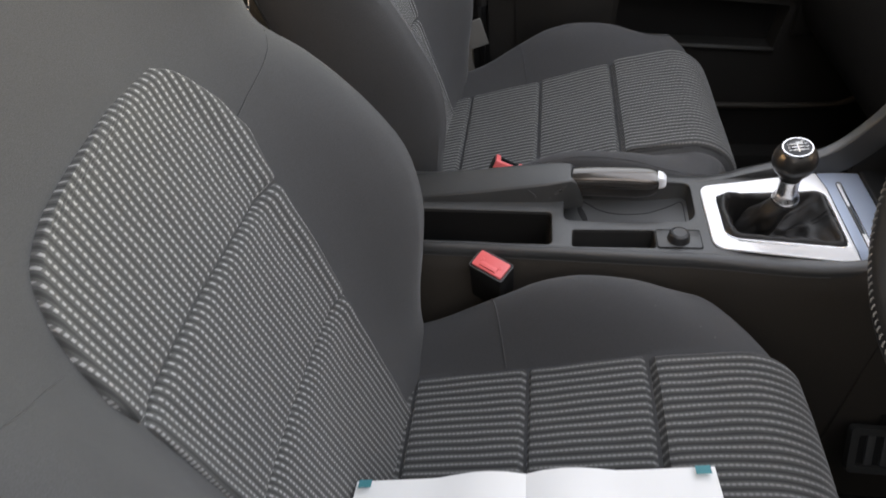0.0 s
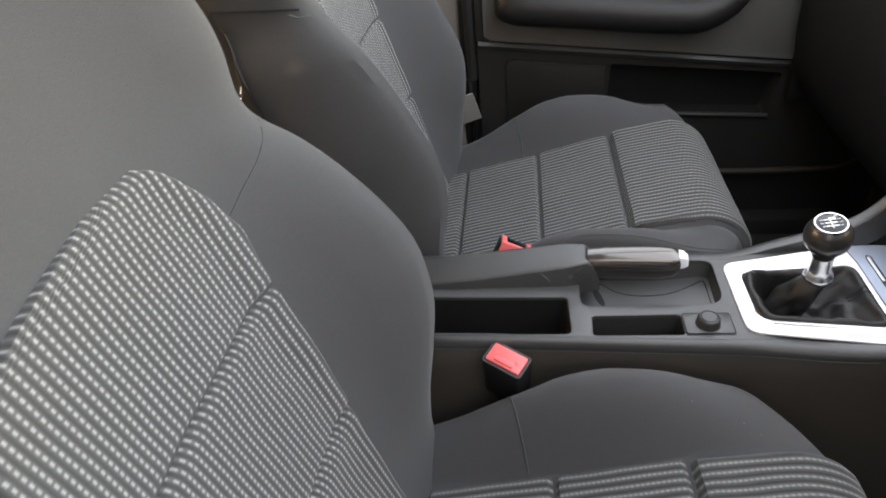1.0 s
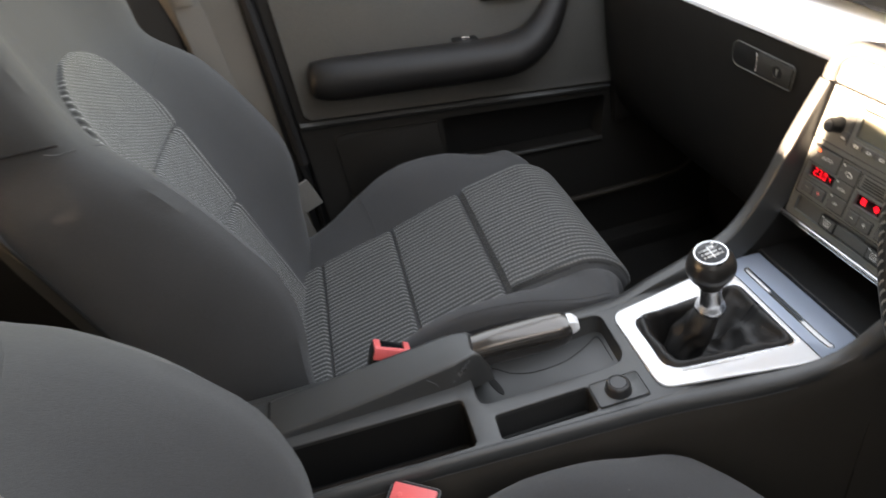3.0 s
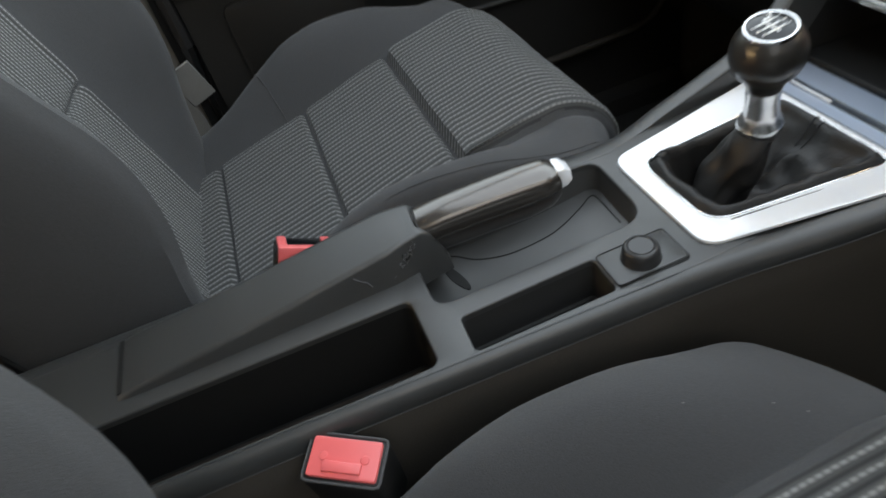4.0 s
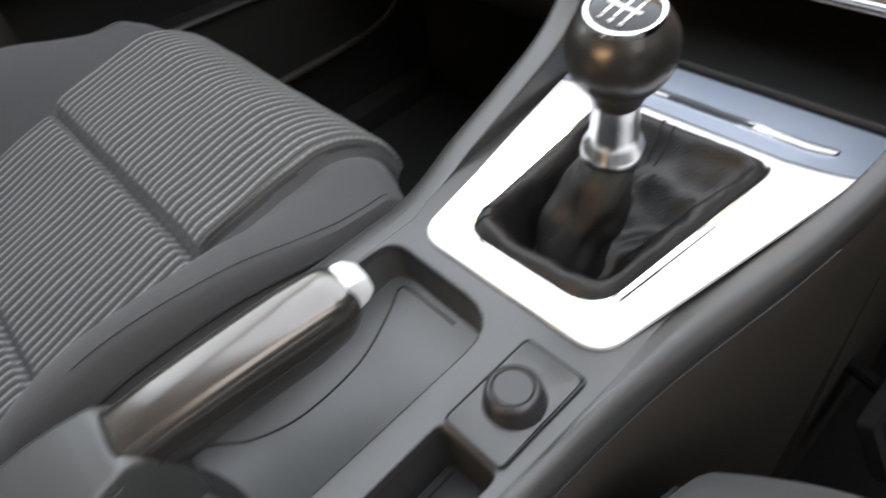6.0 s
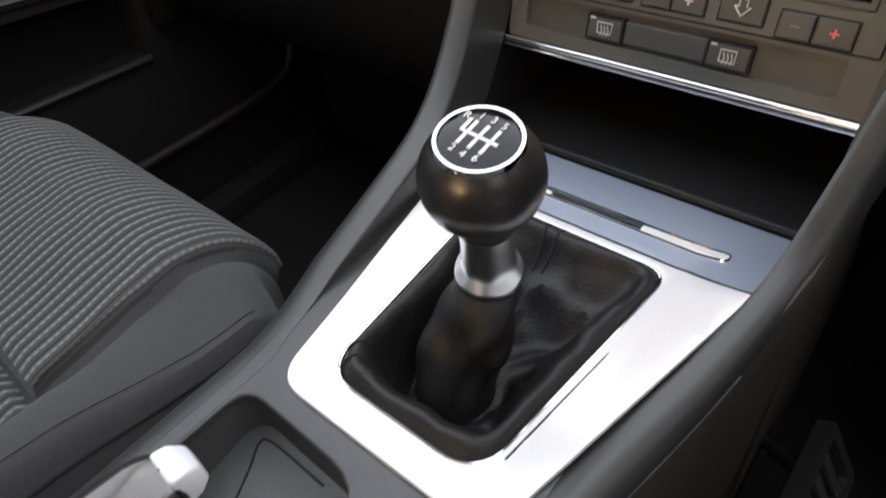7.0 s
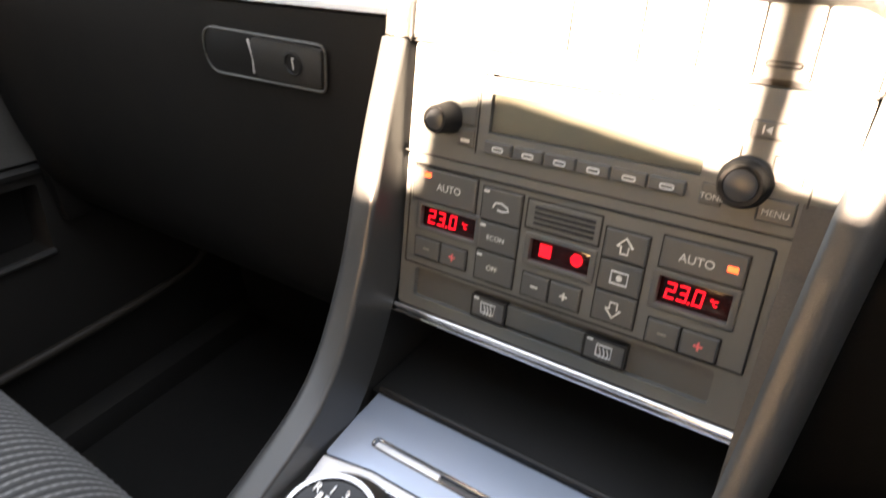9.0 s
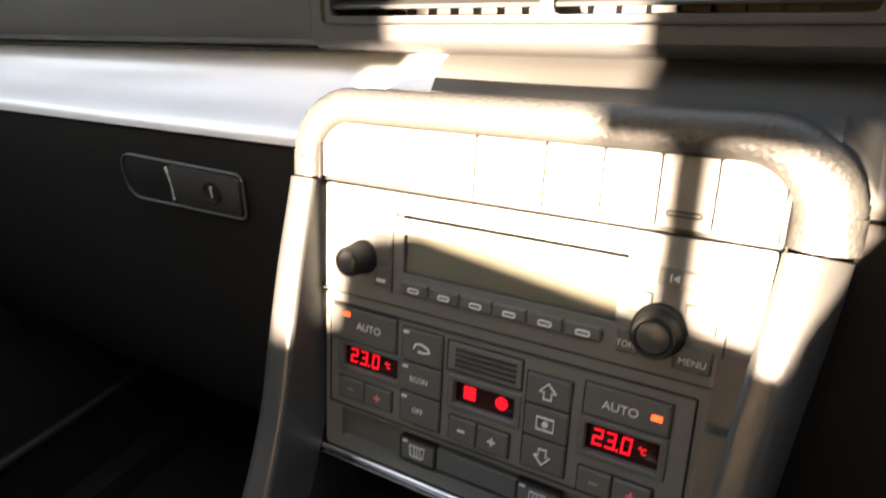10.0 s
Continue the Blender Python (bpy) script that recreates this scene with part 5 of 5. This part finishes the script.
for a0, a1 in ((-0.0405, -0.0215), (0.0220, 0.0415)):
    k = key(a0, a1, 0.0128, 0.0238, 0.0004, KEYCAP, climate)
    c = (a0 + a1) / 2
    pts = [(c - 0.0036, 0.0160, 0.0006), (c - 0.0042, 0.0212, 0.0006), (c + 0.0042, 0.0212, 0.0006), (c + 0.0036, 0.0160, 0.0006)] if a0 < 0 else [(c - 0.0036, 0.0158, 0.0006), (c - 0.0036, 0.0212, 0.0006), (c + 0.0036, 0.0212, 0.0006), (c + 0.0036, 0.0158, 0.0006)]
    part("symbol", merge(tube(pts + [pts[0]], 0.0004, 5), *[tube([(c + dx, 0.0148, 0.0006), (c + dx + 0.0006, 0.0175, 0.0006), (c + dx - 0.0004, 0.0200, 0.0006)], 0.0003, 5) for dx in (-0.0018, 0, 0.0018)]), MARK, k)
    part("lamp_window", box((0.0028, 0.0011, 0.0003), (a0 + 0.0025, 0.0228, 0.0005)), MARK, k)
part("strip", merge(tube([(x, 0.0028, 0.0016) for x in steps(-0.0945, 0.0945, 6)], 0.0017, 10), tube([(x, -0.0002, 0.0026) for x in steps(-0.0945, 0.0945, 6)], 0.0008, 8)), CHROME, climate, "bright chrome strip")

# ---- radio ----
radio = thing("car_radio", "dark car radio with two knobs and preset buttons", "radio", DM)
part("faceplate", plate(rounded([(-0.0882, 0.0905), (0.1040, 0.0905), (0.1070, 0.1435), (-0.0882, 0.1435)], 0.0015, 2), [rect(-0.0425, 0.0560, 0.1068, 0.1250), rect(-0.0465, 0.0585, 0.1325, 0.1343, 0.0004)], -0.02, 0.0006, -0.004), FACE, radio)
part("backing", span(-0.094, 0.094, 0.093, 0.141, -0.008, -0.0038), BLACK, radio)
part("display", prism(rect(-0.0420, 0.0555, 0.1073, 0.1245), -0.004, -0.0012, None, 0.0004), SMOKE, radio, "blank smoky display")
for i in range(6):
    a = -0.0432 + 0.0160 * i
    k = key(a, a + 0.0150, 0.0975, 0.1035, 0.0022, KEYCAP, radio)
    r = rect(a + 0.0050, a + 0.0105, 0.0992, 0.1010, 0.0008)
    part("symbol", tube([(x, y, 0.0024) for x, y in r + r[:1]], 0.0004, 5), MARK, k)
for a, b, r, L in ((-0.0650, 0.1105, 0.0072, 0.0140), (0.0728, 0.1080, 0.0090, 0.0110)):
    part("knob", lathe([(r * 1.12, 0.0), (r * 1.12, 0.003), (r, 0.0042), (r * 0.97, L - 0.0015), (r * 0.88, L), (r * 0.72, L), (r * 0.66, L - 0.0008), (0.0003, L - 0.0006)], 32, Matrix.Translation((a, b, 0))), TURN_KNOB, radio, "round black knob")
    part("knob_face", lathe([(r * 0.68, L - 0.0012), (r * 0.66, L - 0.0002), (r * 0.5, L + 0.0003), (0.0003, L + 0.0005)], 28, Matrix.Translation((a, b, 0))), KNOB_FACE, radio, "grey knob face")
for a0, a1, b0, b1 in ((0.0700, 0.0925, 0.1250, 0.1318), (0.0805, 0.0922, 0.1095, 0.1200), (0.0600, 0.0690, 0.1125, 0.1215), (0.0575, 0.0660, 0.0962, 0.1050), (0.0790, 0.0925, 0.0945, 0.1040), (-0.0590, -0.0495, 0.0985, 0.1070), (-0.0590, -0.0495, 0.1085, 0.1230)):
    k = key(a0, a1, b0, b1, 0.0014, KEYCAP, radio)
    c, e = (a0 + a1) / 2, (b0 + b1) / 2
    if (a0, b0) == (0.0790, 0.0945):
        lettering("MENU", 0.0036, Matrix.Translation((c, e - 0.001, 0.0016)), MARK, k)
    elif (a0, b0) == (0.0575, 0.0962):
        lettering("TONE", 0.0034, Matrix.Translation((c + 0.0005, e - 0.001, 0.0016)), MARK, k)
    elif (a0, b0) == (0.0700, 0.1250):
        part("symbol", merge(box((0.0006, 0.0030, 0.0003), (a0 + 0.0045, e, 0.0016)), prism([(a0 + 0.0052, e), (a0 + 0.0075, e - 0.0015), (a0 + 0.0075, e + 0.0015)], 0.0014, 0.0017)), MARK, k)
    elif (a0, b0) == (-0.0590, 0.0985):
        part("symbol", box((0.0050, 0.0016, 0.0003), (c, e - 0.0015, 0.0016)), MARK, k)
part("tick", box((0.0005, 0.0060, 0.0004), (-0.0600, 0.1345, 0.0008)), BLACK, radio)
part("slot_end", box((0.0045, 0.0022, 0.0010), (-0.0450, 0.1334, 0.0006), 0.0006), BLACK, radio)
part("joint", merge(span(-0.0485, -0.0480, 0.096, 0.1255, 0.0004, 0.0010), span(0.0950, 0.0958, 0.094, 0.134, 0.0004, 0.0010), span(-0.0965, 0.0965, 0.0898, 0.0906, -0.003, 0.0002)), BLACK, radio)

# ---- switch row ----
panel = thing("switch_row", "row of dark blank switches above the radio", "switch panel", DM)
part("backing", span(-0.101, 0.107, 0.144, 0.176, -0.02, -0.003), BLACK, panel)
edges = [-0.0905, -0.0085, 0.0222, 0.0452, 0.0660, 0.0852, 0.1065]
for i, (a0, a1) in enumerate(zip(edges, edges[1:])):
    rad = [0.0005, 0.0005 if i < 5 else 0.003, 0.0005 if i < 5 else 0.009, 0.0005 if i else 0.009]
    k = part("switch", prism(rounded([(a0 + 0.0004, 0.1465), (a1 - 0.0004, 0.1465), (a1 - 0.0004, 0.1720), (a0 + 0.0004, 0.1720)], rad, 5), -0.006, 0.0008, None, 0.0008), KEYCAP, panel, smooth=False)
    if i >= 4:
        r = rect((a0 + a1) / 2 - 0.006, (a0 + a1) / 2 + 0.006, 0.1508, 0.1524, 0.0008)
        part("indicator", tube([(x, y, 0.0010) for x, y in r + r[:1]], 0.0004, 5), BLACK, k)

# ---- centre air vents ----
VM = Matrix(((0, 0.14, -0.99, 0.6315), (-1, 0, 0, 0), (0, 0.99, 0.14, 0.7945), (0, 0, 0, 1)))
vents = thing("air_vents", "pair of dark centre air vents with horizontal slats", "air vent", VM)
part("surround", plate(rect(-0.1357, 0.1357, -0.0015, 0.072, 0.0004), [rect(-0.122, -0.003, 0.010, 0.056, 0.003), rect(0.003, 0.122, 0.010, 0.056, 0.003)], -0.03, 0.0, -0.03), DASH, vents)
part("lip", loft([[(x, y, z) for y, z in ((-0.0015, 0.0), (-0.0040, -0.0012), (-0.0065, -0.0050), (-0.0078, -0.0140), (-0.0078, -0.03), (-0.0015, -0.03))] for x in steps(-0.1357, 0.1357, 6)]), DASH, vents, "rounded lower edge")
part("frame_line", merge(*[tube([(x, y, 0.0004) for x, y in r + r[:1]], 0.0007, 5) for r in [rect(-0.1275, 0.1275, 0.0065, 0.0600, 0.003)]]), BLACK, vents)
for a0, a1 in ((-0.122, -0.003), (0.003, 0.122)):
    for b in (0.0165, 0.0265, 0.0365, 0.0465):
        part("slat", box((a1 - a0, 0.0022, 0.016), ((a0 + a1) / 2, b, -0.0095), 0.0006, 1, pose(0, 0, 0, 18, 0, 0)), PLASTIC, vents)
    for i in range(9):
        part("vane", box((0.0010, 0.046, 0.008), (a0 + (i + 0.5) * (a1 - a0) / 9, 0.033, -0.0265)), BLACK, vents)
part("duct", span(-0.124, 0.124, 0.006, 0.060, -0.036, -0.031), BLACK, vents)

# ---- passenger door ----
door = thing("door_1", "dark grey passenger door panel with armrest and map pocket", "car door", kind="structure")
panel_out = [(0.012, 0.10), (0.86, 0.10), (0.90, 0.45), (0.90, 0.84), (0.0, 0.88), (0.005, 0.55)]
pocket = rounded([(0.272, 0.415), (0.600, 0.395), (0.612, 0.490), (0.275, 0.524)], 0.006)
DP = Matrix(((1, 0, 0, 0), (0, 0, -1, 0.742), (0, 1, 0, 0), (0, 0, 0, 1)))
part("door_panel", plate(panel_out, [pocket], -0.07, 0.0, -0.06, DP), DOOR, door, "dark grained lower door panel")
part("pocket_back", prism(pocket, -0.062, -0.055, DP), BLACK, door, "black open map pocket")
part("pocket_lip", tube([(x, 0.738, interp(x, (0.272, 0.60), (0.420, 0.399))) for x in steps(0.272, 0.60, 8)], 0.005, 8), PLASTIC, door)
part("pocket_flap", prism(rounded([(0.066, 0.395), (0.268, 0.40), (0.264, 0.522), (0.062, 0.545)], [0.02, 0.006, 0.006, 0.02], 5), -0.002, 0.006, DP, 0.003), DOOR, door, "smooth grey pocket flap")
part("trim_strip", loft([[(x, y, interp(x, (0.01, 0.62), (0.577, 0.509)) + dz) for y, dz in ((0.745, -0.006), (0.736, -0.007), (0.733, 0.0), (0.738, 0.006), (0.745, 0.007))] for x in steps(0.008, 0.63, 10)]), PLASTIC, door, "thin raised trim strip")
part("upper_insert", prism(rounded([(0.02, 0.588), (0.70, 0.512), (0.885, 0.512), (0.885, 0.825), (0.02, 0.865)], 0.012, 6), -0.002, 0.010, DP, 0.006), mat("door_cloth", (0.105, 0.104, 0.099), 0.85, grain=0.4, bump=0.4), door, "grey-brown soft upper panel")
part("sill", prism([(0.0, 0.862), (0.0, 0.892), (0.90, 0.852), (0.90, 0.826)], -0.075, 0.016, DP, 0.006), DASH, door, "soft window sill")
path = smooth_line([(0.046, 0.712, 0.672), (0.075, 0.690, 0.668), (0.20, 0.684, 0.656), (0.34, 0.684, 0.641), (0.42, 0.686, 0.638), (0.475, 0.690, 0.664), (0.515, 0.696, 0.715), (0.535, 0.712, 0.742), (0.540, 0.728, 0.748)], 5)
rings = []
for i, p in enumerate(path):
    t = (path[min(i + 1, len(path) - 1)] - path[max(i - 1, 0)]).normalized()
    across = t.cross(Vector((0, 1, 0))).normalized()
    k = i / (len(path) - 1)
    hw = interp(k, (0, 0.06, 0.14, 0.5, 0.62, 0.75, 1), (0.008, 0.028, 0.037, 0.036, 0.030, 0.021, 0.016))
    dw = interp(k, (0, 0.06, 0.5, 0.75, 1), (0.010, 0.034, 0.046, 0.024, 0.014))
    yb = interp(k, (0, 0.6, 0.75, 1), (0.0, 0.0, 0.012, 0.0))
    rings.append([p + across * hw * math.sin(a) + Vector((0, 1, 0)) * (dw * math.cos(a) + yb) for a in [2 * math.pi * j / 20 for j in range(20)]])
arm = part("armrest", loft(rings), LEATHER, door, "black padded armrest with rising pull handle")
part("window_switch", box((0.045, 0.03, 0.008), (0.335, 0.70, 0.676), 0.003, 2, pose(0, 0, 0, 0, 6, 0)), BLACK, arm)
part("switch_key", box((0.016, 0.008, 0.004), (0.335, 0.695, 0.682), 0.001, 2, pose(0, 0, 0, 0, 6, 0)), CHROME, arm)
hd = part("handle_bowl", prism(rounded([(0.375, 0.728), (0.485, 0.716), (0.490, 0.775), (0.372, 0.785)], 0.012, 5), 0.004, 0.014, DP, 0.003), BLACK, door, "black door handle bowl")
part("handle", tube(smooth_line([(0.392, 0.722, 0.770), (0.400, 0.716, 0.742), (0.425, 0.714, 0.735), (0.470, 0.716, 0.730)], 5), 0.006, 10), CHROME, hd, "chrome door handle")
part("lower_edge", tube(smooth_line([(0.02, 0.730, 0.286), (0.30, 0.728, 0.278), (0.55, 0.728, 0.272), (0.72, 0.728, 0.273), (0.785, 0.728, 0.286), (0.815, 0.728, 0.325), (0.822, 0.728, 0.40)], 6), 0.0075, 10), mat("edge_trim", (0.030, 0.025, 0.020), 0.6, bump=0.2), door, "brown-grey lower edge of the door trim")
part("door_edge", span(-0.03, 0.012, 0.752, 0.80, 0.08, 0.88), BLACK, door)
part("weather_strip", tube([(-0.012, 0.75, 0.10), (-0.008, 0.75, 0.5), (-0.012, 0.75, 0.70), (-0.02, 0.75, 0.90)], 0.012, 8), RUBBER, door, "black rubber door seal")
tagged(part("door_sill", span(-1.2, 0.85, 0.70, 0.80, 0.06, 0.16, 0.02), DOOR), "dark door sill of the passenger side", "sill", kind="structure")
tagged(part("door_sill", span(-1.2, 0.85, -0.80, -0.70, 0.06, 0.16, 0.02), DOOR), "dark door sill of the driver side", "sill", kind="structure")

# unseen driver door, added closed to keep low side light out
driver_door = thing("door_2", "unseen closed driver door panel with armrest, added to block light", "car door", kind="structure")
part("door_panel", span(-0.06, 0.88, -0.83, -0.755, 0.08, 0.87, 0.015), DOOR, driver_door)
part("armrest", span(0.05, 0.50, -0.758, -0.70, 0.62, 0.67, 0.02, 3), LEATHER, driver_door)
part("sill", span(-0.06, 0.88, -0.83, -0.745, 0.871, 0.89, 0.008), DASH, driver_door)

# ---- belts and buckles ----
belt = thing("seat_belt", "grey webbing seat belt on the door pillar", "seat belt")
line = [Vector((-0.135, 0.742, 1.16)), Vector((-0.125, 0.742, 0.95)), Vector((-0.108, 0.742, 0.80)), Vector((-0.095, 0.742, 0.60)), Vector((-0.05, 0.735, 0.36)), Vector((-0.03, 0.72, 0.16))]
part("webbing", loft([[p + Vector((dx, dy, 0)) for dx, dy in ((-0.023, -0.0008), (0.023, -0.0008), (0.023, 0.0008), (-0.023, 0.0008))] for p in smooth_line(line, 5)]), BELT, belt)
part("tongue", merge(box((0.05, 0.008, 0.014), (-0.112, 0.736, 0.86), 0.003), box((0.028, 0.004, 0.03), (-0.112, 0.736, 0.84), 0.002)), TRIM, belt, "pale belt tongue")
part("anchor_strap", box((0.038, 0.004, 0.062), (-0.011, 0.628, 0.490), 0.001, 1, pose(0, 0, 0, 10, -16, 8)), BELT, belt)


def buckle(m, label, slot):
    b = thing("belt_buckle", label, "belt buckle", m, group="belt buckles")
    body = rounded([(-0.023, -0.014), (0.023, -0.014), (0.023, 0.014), (-0.023, 0.014)], 0.004, 3)
    rings = [[(x * k, y * k, z) for x, y in body] for z, k in ((-0.19, 0.45), (-0.075, 0.5), (-0.062, 0.95), (-0.004, 1.0), (0.0, 0.97), (0.001, 0.9))]
    part("housing", loft(rings), BLACK, b, "black plastic housing")
    if slot:
        lip = merge(box((0.042, 0.0075, 0.015), (0, -0.0115, -0.0030), 0.0015), box((0.0075, 0.022, 0.006), (-0.0172, 0.0005, 0.0015), 0.0015), box((0.0075, 0.022, 0.006), (0.0172, 0.0005, 0.0015), 0.0015))
        part("release_button", lip, RED, b, "red release button")
        part("slot", box((0.026, 0.016, 0.002), (0, 0.0035, 0.0014), 0.0005), GLOSS, b)
    else:
        k = part("release_button", prism(rounded([(-0.0200, -0.0112), (0.0200, -0.0112), (0.0200, 0.0112), (-0.0200, 0.0112)], 0.002, 3), -0.004, 0.0035, None, 0.0012), RED, b, "red release button")
        part("press_bar", box((0.022, 0.006, 0.003), (0, -0.0055, 0.0040), 0.0008), RED, k)
        # pale tube paints the reflection along the housing edge
        r = rect(-0.0222, 0.0222, -0.0134, 0.0134, 0.003)
        part("rim", tube([(x, y, 0.0008) for x, y in r + r[:1]], 0.0009, 6), LINER, b, "pale rim painted for the edge's reflection")
        for x in (-0.012, 0.012):
            part("dimple", lathe([(0.0028, 0.0034), (0.0022, 0.0040), (0.0002, 0.0041)], 12, Matrix.Translation((x, 0, 0))), RED, k)
    return b


buckle(pose(0.0735, -0.0855, 0.5415, 10, 6, -30), "black belt buckle with red button beside the driver seat", False)
buckle(pose(0.083, 0.121, 0.534, -16, 24, -4), "black belt buckle with red button beside the passenger seat", True)

strap = thing("belt_strap", "short pale webbing strap beside the driver cushion", "seat belt")
part("webbing", box((0.045, 0.003, 0.03), (-0.034, -0.110, 0.465), 0.001, 1, pose(0, 0, 0, 50, 12, 0)), BELT, strap)
part("bracket", span(-0.06, -0.01, -0.105, -0.10, 0.12, 0.455, 0.002), BLACK, strap)

# ---- steering wheel ----
SW = Matrix.Translation((0.461, -0.335, 0.873)) @ Matrix.Rotation(radians(-57), 4, "Y")
wheel = thing("steering_wheel", "black leather steering wheel with pale stitching", "steering wheel", SW)
rings = []
for i in range(64):
    a = 2 * math.pi * i / 64
    c = Vector((math.cos(a), math.sin(a), 0))
    rings.append([c * (0.188 + 0.0145 * math.cos(b)) + Vector((0, 0, 0.0165 * math.sin(b))) for b in [2 * math.pi * k / 14 for k in range(14)]])
part("rim", loft(rings + [rings[0]], caps=False), LEATHER, wheel, "black leather rim")
for k in range(210):
    a = 2 * math.pi * k / 210
    c, side = Vector((math.cos(a), math.sin(a), 0)), Vector((-math.sin(a), math.cos(a), 0))
    part("stitch", tube([c * 0.1918 + side * -0.0012 + Vector((0, 0, 0.0160)), c * 0.1935 + Vector((0, 0, 0.0164)), c * 0.1952 + side * 0.0012 + Vector((0, 0, 0.0150))], 0.00055, 4), TRIM, wheel)
part("hub", lathe([(0.075, -0.02), (0.08, 0.0), (0.07, 0.02), (0.04, 0.03), (0.001, 0.032)], 32), BLACK, wheel)
for a in (90, 270, 180):
    part("spoke", box((0.13, 0.035, 0.016), (0.12, 0, 0.0), 0.006, 2, None), BLACK, wheel).matrix_local = Matrix.Rotation(radians(a), 4, "Z")
part("column", lathe([(0.045, -0.20), (0.045, -0.03)], 24), BLACK, wheel)

# ---- pedals ----
rest = thing("footrest", "grey framed footrest grille on the tunnel side", "footrest", pose(0.548, -0.150, 0.318, 62, 0, 0))
part("frame", plate(rounded([(-0.042, -0.03), (0.042, -0.03), (0.042, 0.03), (-0.042, 0.03)], 0.006), [rounded([(-0.033, -0.021), (0.033, -0.021), (0.033, 0.021), (-0.033, 0.021)], 0.004)], -0.008, 0.003), PLASTIC, rest)
part("backing", span(-0.037, 0.037, -0.025, 0.025, -0.012, -0.003), BLACK, rest)
for i in range(3):
    part("rib", box((0.009, 0.04, 0.005), (-0.018 + 0.018 * i, 0, -0.001), 0.001), LINER, rest)
part("arm", tube([(0, 0.02, -0.008), (0.02, 0.03, -0.05), (0.10, 0.05, -0.10)], 0.006, 8), BLACK, rest)
for k, (x, y, z, lab) in enumerate(((0.68, -0.27, 0.27, "black rubber clutch pedal"), (0.68, -0.38, 0.27, "black rubber brake pedal"))):
    pd = thing("pedal", lab, "pedal", pose(x, y, z, 0, -40, 0), group="pedals")
    part("pad", box((0.085, 0.062, 0.012), (0, 0, 0), 0.004), RUBBER, pd)
    for i in range(4):
        part("rib", box((0.007, 0.042, 0.005), (-0.027 + 0.018 * i, 0, 0.007), 0.002), LINER, pd)
    part("lever_arm", loft([[(0.0 + dx, dy, -0.006) for dx, dy in ((-0.008, -0.008), (0.008, -0.008), (0.008, 0.008), (-0.008, 0.008))], [(0.16 + dx, dy, -0.03) for dx, dy in ((-0.008, -0.008), (0.008, -0.008), (0.008, 0.008), (-0.008, 0.008))]]), BLACK, pd)

# ---- open booklet on the driver seat ----
book = thing("open_booklet", "open white booklet with teal corner prints on the driver seat", "booklet", pose(0.124, -0.43, 0.548, -10, -9, 3))
for sg in (-1, 1):
    rings = []
    for t in steps(0, 1, 10):
        z = 0.008 * math.sin(math.pi * min(1, t * 1.9 + 0.03)) * (1 - 0.7 * t)
        rings.append([(sg * 0.155 * t, y, z + h) for y, h in ((-0.10, 0), (0.10, 0), (0.10, -0.004), (-0.10, -0.004))])
    pg = part("page", loft(rings), PAPER, book, "white blank page")
    part("corner_print", box((0.012, 0.008, 0.0004), (sg * 0.145, 0.094, 0.0095 - 0.0052)), TEAL, pg)

# ---- lint on the driver seat ----
FORM["nose"] = 0.0
flecks = []
for u, a in ((0.305, 0.182), (0.316, 0.168), (0.26, 0.20)):
    p = cushion_point(u, a) + Vector((0, -0.322, 0.0006))
    flecks.append(box((0.0012, 0.0008, 0.0004), p, 0.0002, 1))
tagged(part("lint", merge(*flecks), BELT), "tiny pale lint flecks on the cloth", "lint", kind="stuff")
crumbs = [box((0.0016, 0.0012, 0.0009), (x, y, TOP - 0.0635), 0.0003, 1, None) for x, y in ((0.118, -0.018), (0.124, -0.022), (0.112, -0.034))]
tagged(part("crumbs", merge(*crumbs), PAPER), "tiny pale crumbs in the storage bin", "crumbs", kind="stuff")
